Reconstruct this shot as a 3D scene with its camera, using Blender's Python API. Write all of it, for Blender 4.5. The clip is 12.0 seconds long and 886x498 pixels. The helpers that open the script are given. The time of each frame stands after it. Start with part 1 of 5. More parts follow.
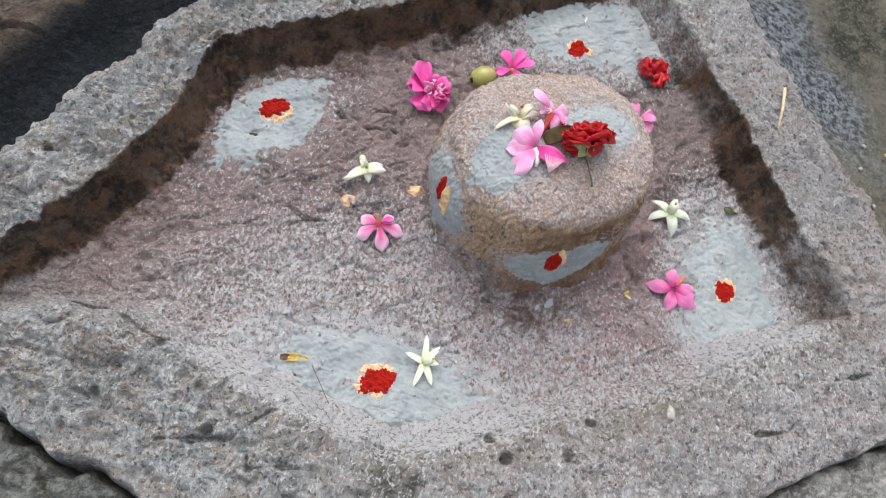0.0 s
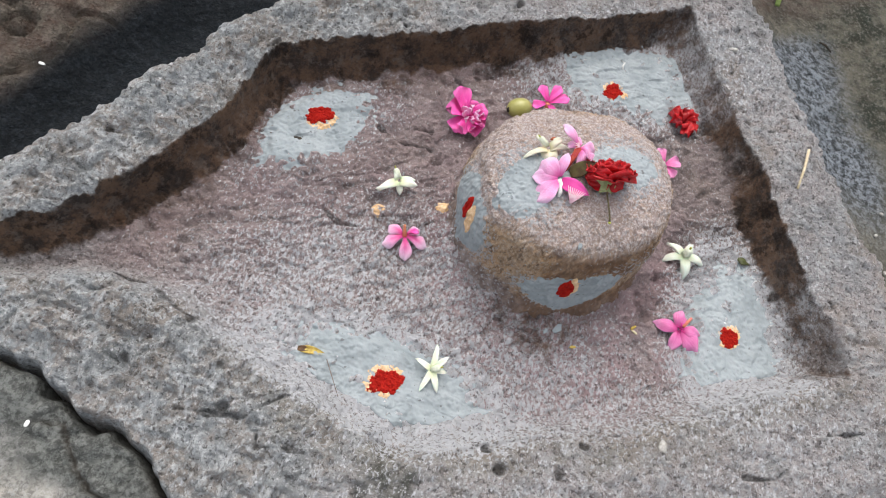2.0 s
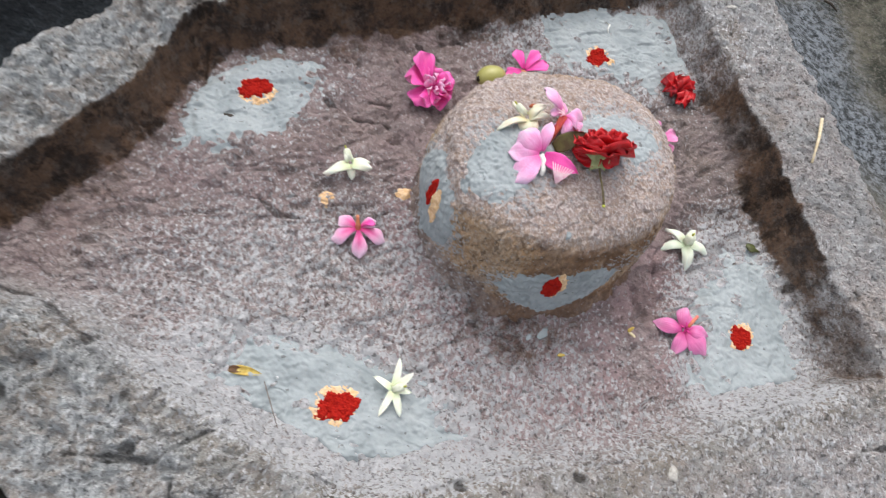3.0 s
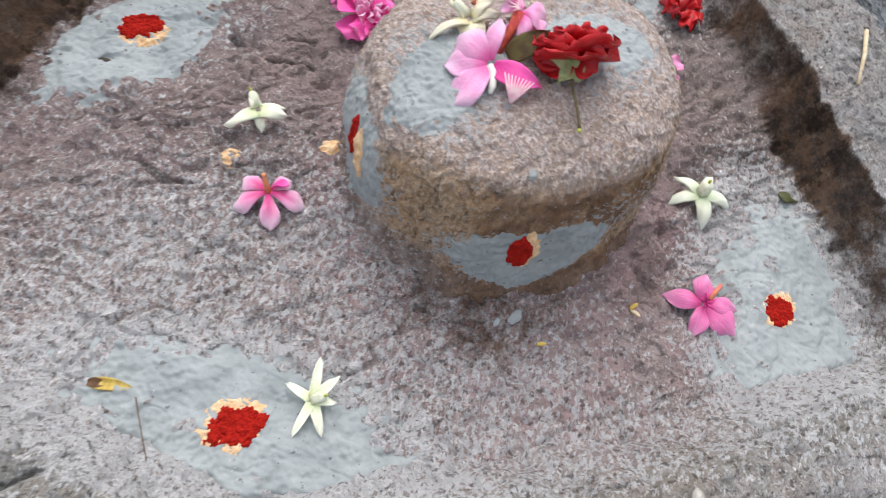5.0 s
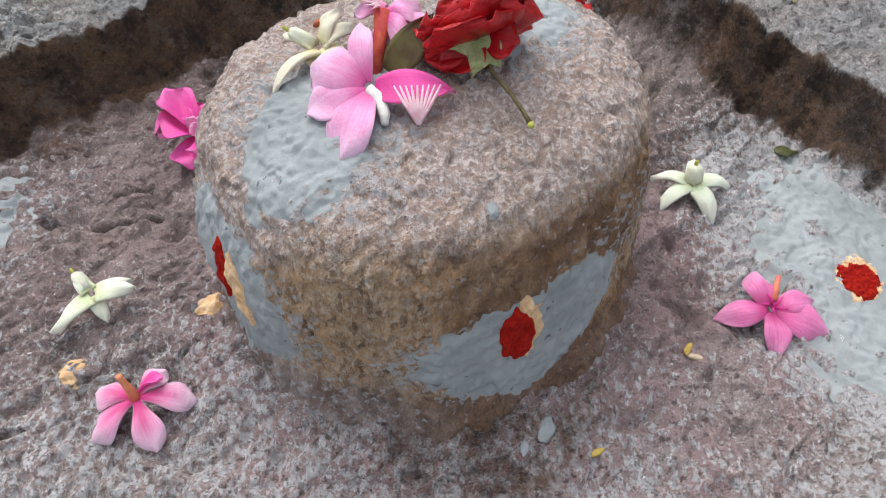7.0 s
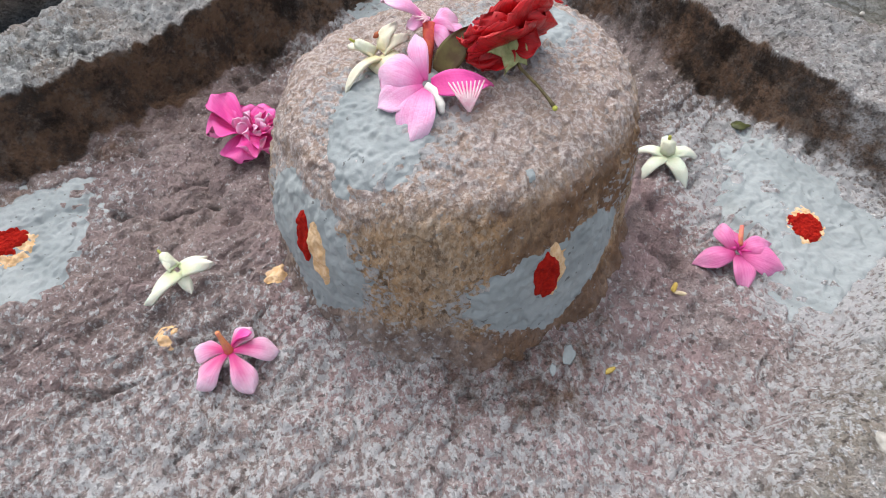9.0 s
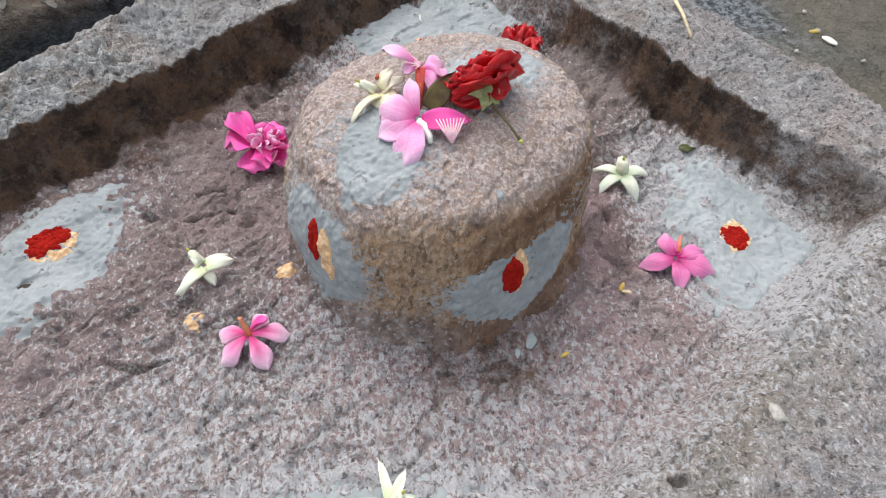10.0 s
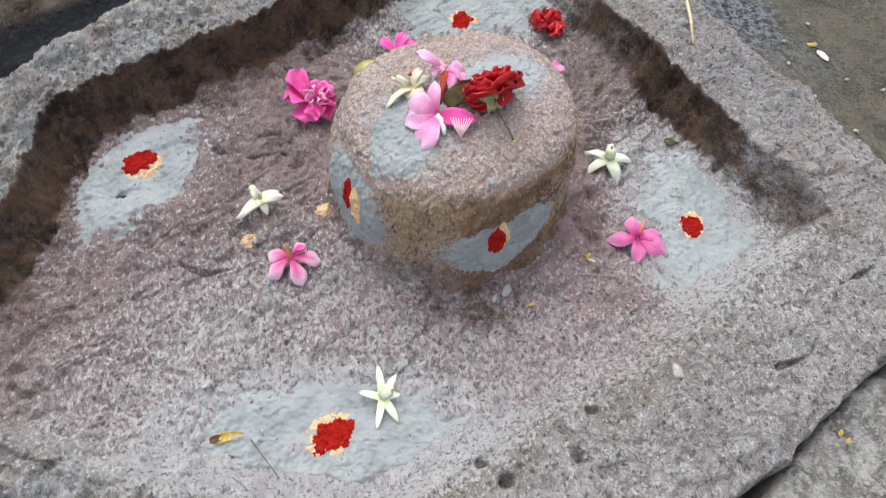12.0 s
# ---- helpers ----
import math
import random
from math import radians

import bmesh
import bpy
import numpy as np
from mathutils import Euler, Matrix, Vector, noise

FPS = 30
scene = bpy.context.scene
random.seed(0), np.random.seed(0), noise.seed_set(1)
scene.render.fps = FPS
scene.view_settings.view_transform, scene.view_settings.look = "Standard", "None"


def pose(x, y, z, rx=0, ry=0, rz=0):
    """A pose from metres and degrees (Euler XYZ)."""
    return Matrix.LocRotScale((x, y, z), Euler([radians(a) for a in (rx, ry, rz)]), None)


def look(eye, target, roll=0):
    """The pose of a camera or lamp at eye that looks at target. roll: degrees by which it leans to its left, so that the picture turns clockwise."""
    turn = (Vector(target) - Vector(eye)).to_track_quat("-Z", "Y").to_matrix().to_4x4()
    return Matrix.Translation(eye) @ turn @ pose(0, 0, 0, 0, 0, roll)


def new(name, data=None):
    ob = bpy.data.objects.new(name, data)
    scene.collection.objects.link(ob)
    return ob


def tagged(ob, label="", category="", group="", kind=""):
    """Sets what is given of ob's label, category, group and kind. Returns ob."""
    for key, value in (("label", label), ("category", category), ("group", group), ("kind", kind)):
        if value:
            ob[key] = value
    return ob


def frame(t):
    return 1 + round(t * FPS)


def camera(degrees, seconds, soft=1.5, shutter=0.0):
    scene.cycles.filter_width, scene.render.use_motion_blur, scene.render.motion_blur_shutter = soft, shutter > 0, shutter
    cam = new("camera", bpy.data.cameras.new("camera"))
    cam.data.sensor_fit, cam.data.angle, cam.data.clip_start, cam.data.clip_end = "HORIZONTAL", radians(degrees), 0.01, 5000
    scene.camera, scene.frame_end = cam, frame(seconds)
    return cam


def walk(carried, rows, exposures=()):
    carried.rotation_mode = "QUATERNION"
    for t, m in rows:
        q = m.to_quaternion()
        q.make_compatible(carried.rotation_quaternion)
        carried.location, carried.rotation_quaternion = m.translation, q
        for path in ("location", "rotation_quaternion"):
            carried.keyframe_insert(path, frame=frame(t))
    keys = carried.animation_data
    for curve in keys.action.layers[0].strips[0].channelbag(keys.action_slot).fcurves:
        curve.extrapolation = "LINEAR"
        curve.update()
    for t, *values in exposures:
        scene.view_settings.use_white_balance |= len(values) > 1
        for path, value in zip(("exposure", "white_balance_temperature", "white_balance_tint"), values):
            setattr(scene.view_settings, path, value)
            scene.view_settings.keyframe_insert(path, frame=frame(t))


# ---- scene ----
cam = camera(66.1, 12.0, 1.0, 0.3)
PATH = [
    (0, (0.089, 0.115, 0.563), (0.151, 0.999, -1.23), 21.5),
    (0.5, (0.09, 0.11, 0.564), (0.088, 1.034, -1.21), 21.4),
    (1, (0.092, 0.099, 0.577), (0.05, 1.005, -1.205), 21.4),
    (1.5, (0.092, 0.089, 0.594), (0.023, 0.993, -1.189), 22.0),
    (2, (0.092, 0.094, 0.588), (0.07, 1.017, -1.186), 23.3),
    (2.5, (0.085, 0.114, 0.554), (0.089, 1.029, -1.224), 22.0),
    (3, (0.102, 0.147, 0.498), (0.15, 1.077, -1.272), 25.6),
    (3.2, (0.106, 0.145, 0.476), (0.207, 1.113, -1.271), 28.7),
    (4.8, (0.148, 0.192, 0.395), (0.141, 1.125, -1.374), 21.1),
    (5, (0.161, 0.201, 0.381), (0.152, 1.127, -1.392), 19.5),
    (5.5, (0.179, 0.231, 0.343), (0.203, 1.295, -1.35), 14.4),
    (6, (0.18, 0.239, 0.31), (0.193, 1.468, -1.267), 6.5),
    (6.5, (0.174, 0.253, 0.284), (0.252, 1.51, -1.27), 4.6),
    (7, (0.163, 0.255, 0.268), (0.248, 1.512, -1.286), 0.9),
    (7.5, (0.147, 0.251, 0.254), (0.311, 1.544, -1.263), 1.3),
    (7.7, (0.135, 0.249, 0.255), (0.307, 1.529, -1.273), 1.9),
    (9.3, (0.121, 0.197, 0.321), (0.325, 1.433, -1.238), 1.9),
    (9.5, (0.12, 0.191, 0.33), (0.316, 1.425, -1.231), 1.7),
    (10, (0.113, 0.167, 0.363), (0.365, 1.391, -1.198), 4.8),
    (10.5, (0.114, 0.158, 0.4), (0.357, 1.344, -1.191), 5.5),
    (11, (0.113, 0.145, 0.431), (0.335, 1.253, -1.219), 5.5),
    (11.5, (0.115, 0.136, 0.472), (0.304, 1.227, -1.194), 6.5),
    (12, (0.12, 0.129, 0.474), (0.284, 1.144, -1.241), 10.1),
]
STOPS = [(0.0, 0.50), (4.8, 0.47), (6.0, 0.43), (7.0, 0.43), (7.7, 0.45), (9.3, 0.53), (10.5, 0.53), (11.2, 0.50), (12.0, 0.50)]
walk(cam, [(t, look(eye, target, roll)) for t, eye, target, roll in PATH], STOPS)

# ---- light ----
world = bpy.data.worlds.new("world")
scene.world = world
world.use_nodes = True
wn = world.node_tree
sky = wn.nodes.new("ShaderNodeTexSky")
sky.sky_type, sky.sun_disc = "NISHITA", False
sky.sun_elevation, sky.sun_rotation = radians(58), radians(-20)
sky.air_density, sky.dust_density = 1.0, 4.0
cloud = wn.nodes.new("ShaderNodeHueSaturation")
cloud.inputs["Saturation"].default_value = 0.35
wn.links.new(sky.outputs["Color"], cloud.inputs["Color"])
wn.links.new(cloud.outputs["Color"], wn.nodes["Background"].inputs["Color"])
wn.nodes["Background"].inputs["Strength"].default_value = 0.172
sun_data = bpy.data.lights.new("sun", "SUN")
sun_data.energy, sun_data.angle, sun_data.color = 0.65, radians(50), (1.0, 0.96, 0.92)
sun = new("sun", sun_data)
sun.matrix_world = look((-0.45, 0.70, 3.0), (0.15, 0.45, 0))


# ---- small helpers ----
def lattice(seed):
    return np.random.RandomState(seed).rand(64, 64, 64).astype(np.float32)


LATTICE = lattice(3)


def vnoise(x, y, z, scale):
    """Smooth value noise from 0 to 1 with about one bump per `scale` metres."""
    out = 0.0
    p = [np.asarray(c, dtype=np.float64) / scale + o for c, o in ((x, 17.3), (y, 5.7), (z, 9.1))]
    base = [np.floor(c).astype(np.int64) for c in p]
    f = [c - b for c, b in zip(p, base)]
    f = [c * c * (3 - 2 * c) for c in f]
    for i in (0, 1):
        for j in (0, 1):
            for k in (0, 1):
                w = (f[0] if i else 1 - f[0]) * (f[1] if j else 1 - f[1]) * (f[2] if k else 1 - f[2])
                out = out + w * LATTICE[(base[0] + i) % 64, (base[1] + j) % 64, (base[2] + k) % 64]
    return out


def smooth(e0, e1, v):
    t = np.clip((v - e0) / (e1 - e0), 0, 1)
    return t * t * (3 - 2 * t)


def signed(x, y, poly):
    """Distance to a closed outline: negative inside, positive outside."""
    best = np.full(x.shape, 1e9)
    inside = np.zeros(x.shape, bool)
    n = len(poly)
    for a in range(n):
        (ax, ay), (bx, by) = poly[a], poly[(a + 1) % n]
        dx, dy = bx - ax, by - ay
        t = np.clip(((x - ax) * dx + (y - ay) * dy) / (dx * dx + dy * dy), 0, 1)
        best = np.minimum(best, np.hypot(x - ax - t * dx, y - ay - t * dy))
        cross = (ay > y) != (by > y)
        with np.errstate(divide="ignore", invalid="ignore"):
            inside ^= cross & (x < (bx - ax) * (y - ay) / (by - ay + 1e-12) + ax)
    return np.where(inside, -best, best)


def sheet(name, xs, ys, height, material, keep=None, masks=()):
    """A height sheet over the grid xs by ys as one mesh, with point masks as float attributes."""
    X, Y = np.meshgrid(xs, ys)
    Z = height(X, Y)
    return grid_mesh(name, X, Y, Z, material, keep(X, Y) if keep else None, [(k, m(X, Y)) for k, m in masks])


def grid_mesh(name, X, Y, Z, material, keep=None, masks=(), loop=False):
    rows, cols = X.shape
    ids = np.arange(rows * cols).reshape(rows, cols)
    if loop:
        ids = np.concatenate([ids, ids[:, :1]], 1)
    quads = np.stack([ids[:-1, :-1], ids[:-1, 1:], ids[1:, 1:], ids[1:, :-1]], -1).reshape(-1, 4)
    used = np.arange(rows * cols)
    if keep is not None:
        flat = keep.ravel()
        quads = quads[flat[quads].any(1)]
        used = np.unique(quads)
        back = np.zeros(rows * cols, np.int64)
        back[used] = np.arange(len(used))
        quads = back[quads]
    co = np.stack([X.ravel(), Y.ravel(), Z.ravel()], -1)[used]
    me = bpy.data.meshes.new(name)
    me.vertices.add(len(co))
    me.vertices.foreach_set("co", co.astype(np.float32).ravel())
    me.loops.add(len(quads) * 4)
    me.loops.foreach_set("vertex_index", quads.astype(np.int32).ravel())
    me.polygons.add(len(quads))
    me.polygons.foreach_set("loop_start", np.arange(0, len(quads) * 4, 4, dtype=np.int32))
    me.update(calc_edges=True)
    me.polygons.foreach_set("use_smooth", np.ones(len(quads), bool))
    for key, values in masks:
        at = me.attributes.new(key, "FLOAT", "POINT")
        at.data.foreach_set("value", values.ravel()[used].astype(np.float32))
    me.materials.append(material)
    me.update()
    return new(name, me)


# ---- materials ----
def mat(name):
    m = bpy.data.materials.new(name)
    m.use_nodes = True
    return m, m.node_tree.nodes, m.node_tree.links, m.node_tree.nodes["Principled BSDF"]


class Nodes:
    """Short hands for building a procedural material."""

    def __init__(self, name, rough=0.9, spec=0.3):
        self.m, self.n, self.l, self.b = mat(name)
        self.b.inputs["Roughness"].default_value = rough
        self.b.inputs["Specular IOR Level"].default_value = spec
        self.pos = self.n.new("ShaderNodeNewGeometry").outputs["Position"]

    def noise(self, scale, detail=3.0, rough=0.6, low=0.35, high=0.65, where=None):
        t = self.n.new("ShaderNodeTexNoise")
        t.inputs["Scale"].default_value, t.inputs["Detail"].default_value = scale, detail
        t.inputs["Roughness"].default_value = rough
        self.l.new(where or self.pos, t.inputs["Vector"])
        return self.ramp(t.outputs["Fac"], low, high)

    def ramp(self, value, low, high):
        r = self.n.new("ShaderNodeMapRange")
        r.interpolation_type = "SMOOTHSTEP"
        r.inputs["From Min"].default_value, r.inputs["From Max"].default_value = low, high
        self.l.new(value, r.inputs["Value"])
        return r.outputs["Result"]

    def attr(self, key):
        a = self.n.new("ShaderNodeAttribute")
        a.attribute_name = key
        return a.outputs["Fac"]

    def math(self, op, a, b):
        k = self.n.new("ShaderNodeMath")
        k.operation = op
        for s, v in zip(k.inputs, (a, b)):
            if isinstance(v, (int, float)):
                s.default_value = v
            else:
                self.l.new(v, s)
        return k.outputs[0]

    def mix(self, fac, a, b, blend="MIX"):
        k = self.n.new("ShaderNodeMix")
        k.data_type, k.blend_type = "RGBA", blend
        for s, v in ((k.inputs[0], fac), (k.inputs[6], a), (k.inputs[7], b)):
            if isinstance(v, (int, float)):
                s.default_value = v
            elif isinstance(v, tuple):
                s.default_value = (*v, 1)
            else:
                self.l.new(v, s)
        return k.outputs[2]

    def bump(self, height, strength, distance, after=None):
        k = self.n.new("ShaderNodeBump")
        k.inputs["Strength"].default_value, k.inputs["Distance"].default_value = strength, distance
        self.l.new(height, k.inputs["Height"])
        if after:
            self.l.new(after, k.inputs["Normal"])
        return k.outputs["Normal"]

    def done(self, color, normal=None, rough=None):
        if isinstance(color, tuple):
            self.b.inputs["Base Color"].default_value = (*color, 1)
        else:
            self.l.new(color, self.b.inputs["Base Color"])
        if normal:
            self.l.new(normal, self.b.inputs["Normal"])
        if rough:
            self.l.new(rough, self.b.inputs["Roughness"])
        return self.m


def stone_material():
    k = Nodes("pecked_stone", 0.88, 0.25)
    big = k.noise(14, 4, 0.6, 0.35, 0.65)
    mid = k.noise(90, 4, 0.65, 0.36, 0.64)
    fine = k.noise(420, 3, 0.7, 0.42, 0.62)
    mauve, rim = k.attr("mauve"), k.attr("rim")
    open_stone = k.math("SUBTRACT", 1.0, mauve)
    slid = k.n.new("ShaderNodeVectorMath")
    slid.inputs[1].default_value = (0.31, 0.17, 0.05)
    k.l.new(k.pos, slid.inputs[0])
    drift = slid.outputs[0]
    c = k.mix(big, (0.35, 0.300, 0.278), (0.45, 0.405, 0.395))
    c = k.mix(k.math("MULTIPLY", mid, k.math("ADD", 0.34, k.math("MULTIPLY", open_stone, 0.36))), c, (0.155, 0.125, 0.118))
    c = k.mix(k.math("MULTIPLY", k.noise(34, 4, 0.7, 0.50, 0.68), 0.28), c, (0.19, 0.155, 0.142))
    c = k.mix(k.math("MULTIPLY", k.math("MULTIPLY", k.noise(23, 5, 0.75, 0.52, 0.62), open_stone), 0.45), c, (0.45, 0.425, 0.42))
    # worn purplish stone of the sunken floor, browner in places
    tone = k.mix(k.noise(19, 5, 0.7, 0.40, 0.62), (0.270, 0.203, 0.206), (0.375, 0.297, 0.284))
    tone = k.mix(k.math("MULTIPLY", k.noise(8, 3, 0.6, 0.48, 0.66), 0.5), tone, (0.32, 0.245, 0.20))
    c = k.mix(k.math("MULTIPLY", mauve, k.math("ADD", 0.55, k.math("MULTIPLY", k.noise(55, 5, 0.7), 0.33))), c, tone)
    c = k.mix(k.math("MULTIPLY", fine, k.math("SUBTRACT", 0.70, k.math("MULTIPLY", mauve, 0.56))), c, (0.61, 0.57, 0.56))
    pale = k.math("MULTIPLY", rim, k.math("ADD", k.math("MULTIPLY", k.noise(75, 5, 0.75, 0.46, 0.60), 0.55), 0.14))
    c = k.mix(pale, c, (0.52, 0.525, 0.53))
    c = k.mix(k.math("MULTIPLY", rim, k.math("MULTIPLY", k.noise(9, 3, 0.6, 0.45, 0.62), 0.4)), c, (0.30, 0.325, 0.335))
    c = k.mix(k.math("MULTIPLY", rim, k.math("MULTIPLY", k.noise(11, 4, 0.65, 0.50, 0.62), 0.6)), c, (0.345, 0.290, 0.250))
    blotch = k.math("MULTIPLY", rim, k.math("MULTIPLY", k.noise(30, 6, 0.75, 0.51, 0.57), k.noise(300, 3, 0.7, 0.35, 0.6)))
    c = k.mix(k.math("MULTIPLY", blotch, 0.55), c, (0.55, 0.565, 0.57))
    drag = k.n.new("ShaderNodeMapping")
    drag.inputs["Rotation"].default_value = (0, 0, 0.7)
    drag.inputs["Scale"].default_value = (1.0, 0.62, 1.0)
    k.l.new(k.pos, drag.inputs["Vector"])
    # weathered, lichen-grown rim by the spout: blue-grey, drab and tan patches with white grains
    crag = k.attr("crag")
    patch = k.mix(k.noise(26, 5, 0.7, 0.44, 0.56), (0.36, 0.325, 0.285), (0.36, 0.405, 0.42))
    patch = k.mix(k.noise(60, 6, 0.8, 0.57, 0.64), patch, (0.11, 0.115, 0.105))
    c = k.mix(k.math("MULTIPLY", crag, 0.62), c, patch)
    c = k.mix(k.math("MULTIPLY", crag, k.math("MULTIPLY", k.noise(190, 6, 0.75, 0.50, 0.56, drag.outputs["Vector"]), 0.8)), c, (0.60, 0.62, 0.625))
    c = k.mix(k.math("MULTIPLY", k.attr("moss"), k.math("ADD", 0.35, k.math("MULTIPLY", k.noise(70, 5, 0.75, 0.4, 0.6), 0.6))), c, (0.085, 0.095, 0.088))
    drab = k.math("MULTIPLY", rim, k.math("MULTIPLY", k.noise(38, 5, 0.7, 0.5, 0.66), 0.36))
    c = k.mix(drab, c, (0.135, 0.125, 0.105))
    c = k.mix(k.math("MULTIPLY", k.attr("lip"), k.math("ADD", 0.1, k.math("MULTIPLY", k.noise(45, 5, 0.7), 0.4))), c, (0.30, 0.268, 0.208))
    c = k.mix(k.math("MULTIPLY", k.noise(560, 3, 0.6, 0.60, 0.66), 0.6), c, (0.66, 0.64, 0.62))
    c = k.mix(k.math("MULTIPLY", k.noise(610, 3, 0.6, 0.62, 0.68, drift), 0.4), c, (0.07, 0.058, 0.052))
    # rose powder that has settled in the basin
    rose = k.math("MULTIPLY", k.attr("rose"), k.math("ADD", k.math("MULTIPLY", k.noise(35, 4, 0.6), 0.5), 0.30))
    c = k.mix(rose, c, (0.50, 0.352, 0.358))
    # ash scattered round the smears, in short smeared grains
    grains = k.n.new("ShaderNodeTexNoise")
    grains.inputs["Scale"].default_value, grains.inputs["Detail"].default_value = 330, 4
    grains.inputs["Roughness"].default_value = 0.65
    k.l.new(drag.outputs["Vector"], grains.inputs["Vector"])
    ash = k.ramp(k.math("ADD", grains.outputs["Fac"], k.math("MULTIPLY", k.attr("ash"), 0.24)), 0.61, 0.71)
    c = k.mix(k.math("MULTIPLY", ash, 0.88), c, (0.68, 0.69, 0.71))
    c = k.mix(1.0, c, (1.14, 1.13, 1.13), "MULTIPLY")
    # brown lichen and grime, with shade by the walls and stone painted in
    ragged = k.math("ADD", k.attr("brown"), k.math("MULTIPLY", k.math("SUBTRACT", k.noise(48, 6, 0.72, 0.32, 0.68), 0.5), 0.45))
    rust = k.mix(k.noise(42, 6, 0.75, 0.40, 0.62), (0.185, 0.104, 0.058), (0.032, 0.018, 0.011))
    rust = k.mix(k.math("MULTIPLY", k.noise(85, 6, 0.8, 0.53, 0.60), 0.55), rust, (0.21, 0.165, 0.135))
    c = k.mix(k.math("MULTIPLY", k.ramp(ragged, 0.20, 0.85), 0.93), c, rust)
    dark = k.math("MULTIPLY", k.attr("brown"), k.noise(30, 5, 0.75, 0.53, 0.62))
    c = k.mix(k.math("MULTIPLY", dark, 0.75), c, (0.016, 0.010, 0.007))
    pits = k.noise(250, 2, 0.6, 0.34, 0.43)
    c = k.mix(k.math("MULTIPLY", k.math("SUBTRACT", 1.0, pits), k.math("SUBTRACT", 0.6, k.math("MULTIPLY", mauve, 0.35))), c, (0.055, 0.045, 0.042))
    c = k.mix(k.math("MULTIPLY", k.attr("mark"), 0.75), c, (0.03, 0.026, 0.024))
    n = k.bump(k.noise(420, 4, 0.7, 0.2, 0.8), 1.0, 0.0030)
    n = k.bump(k.noise(150, 5, 0.7, 0.2, 0.8), 0.8, 0.005, n)
    return k.done(c, n)


def ochre_material():
    k = Nodes("ochre_stone", 0.88, 0.25)
    flat = k.pos
    upright = k.n.new("ShaderNodeVectorMath")
    upright.operation = "MULTIPLY"
    upright.inputs[1].default_value = (1.0, 1.0, 0.55)
    k.l.new(k.pos, upright.inputs[0])
    k.pos = upright.outputs[0]
    big = k.noise(22, 4, 0.6, 0.35, 0.65)
    mid = k.noise(150, 5, 0.7, 0.38, 0.62)
    fine = k.noise(480, 3, 0.7, 0.44, 0.62)
    c = k.mix(big, (0.53, 0.335, 0.185), (0.52, 0.375, 0.255))
    c = k.mix(k.math("MULTIPLY", mid, 0.62), c, (0.150, 0.098, 0.064))
    c = k.mix(k.math("MULTIPLY", fine, 0.62), c, (0.60, 0.49, 0.39))
    c = k.mix(k.math("MULTIPLY", k.math("SUBTRACT", 1.0, k.noise(230, 3, 0.6, 0.36, 0.44)), 0.6), c, (0.075, 0.048, 0.032))
    # red-brown water stain under the shoulder, and painted shade of the undercut below
    damp = k.math("ADD", k.attr("stain_shade"), k.math("MULTIPLY", k.math("SUBTRACT", k.noise(60, 6, 0.75, 0.3, 0.7), 0.5), 0.7))
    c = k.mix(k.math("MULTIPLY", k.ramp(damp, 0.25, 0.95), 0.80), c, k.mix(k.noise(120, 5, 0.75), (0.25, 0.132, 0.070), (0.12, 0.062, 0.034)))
    top = k.math("MULTIPLY", k.attr("crown"), k.math("ADD", k.math("MULTIPLY", k.noise(120, 4, 0.7), 0.35), 0.6))
    c = k.mix(top, c, k.mix(fine, (0.43, 0.345, 0.325), (0.66, 0.59, 0.57)))
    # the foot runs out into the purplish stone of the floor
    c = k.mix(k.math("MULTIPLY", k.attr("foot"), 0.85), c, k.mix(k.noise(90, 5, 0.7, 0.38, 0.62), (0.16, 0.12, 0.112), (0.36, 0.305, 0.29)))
    grains = k.n.new("ShaderNodeTexNoise")
    grains.inputs["Scale"].default_value, grains.inputs["Detail"].default_value = 330, 4
    k.l.new(flat, grains.inputs["Vector"])
    ash = k.ramp(k.math("ADD", grains.outputs["Fac"], k.math("MULTIPLY", k.attr("ash"), 0.30)), 0.61, 0.74)
    c = k.mix(k.math("MULTIPLY", ash, 0.8), c, (0.46, 0.475, 0.495))
    n = k.bump(k.noise(480, 4, 0.7, 0.2, 0.8), 0.7, 0.0018)
    n = k.bump(k.noise(150, 5, 0.7, 0.2, 0.8), 0.6, 0.0045, n)
    return k.done(c, n)


def smear_material():
    k = Nodes("dried_ash_paste", 0.9, 0.2)
    c = k.mix(k.noise(40, 4, 0.6), (0.275, 0.310, 0.320), (0.345, 0.380, 0.392))
    c = k.mix(k.math("MULTIPLY", k.noise(240, 3, 0.7, 0.5, 0.7), 0.4), c, (0.27, 0.28, 0.28))
    c = k.mix(k.math("MULTIPLY", k.noise(18, 4, 0.6, 0.5, 0.66), 0.45), c, (0.40, 0.43, 0.435))
    c = k.mix(k.math("MULTIPLY", k.noise(210, 3, 0.5, 0.68, 0.71), 0.8), c, (0.12, 0.12, 0.12))
    n = k.bump(k.noise(160, 4, 0.6, 0.2, 0.8), 0.35, 0.0015)
    return k.done(c, n)


def powder(name, a, b, scale=500):
    k = Nodes(name, 0.95, 0.1)
    c = k.mix(k.noise(scale, 3, 0.7), a, b)
    return k.done(c, k.bump(k.noise(scale * 1.2, 3, 0.7, 0.2, 0.8), 0.6, 0.001))


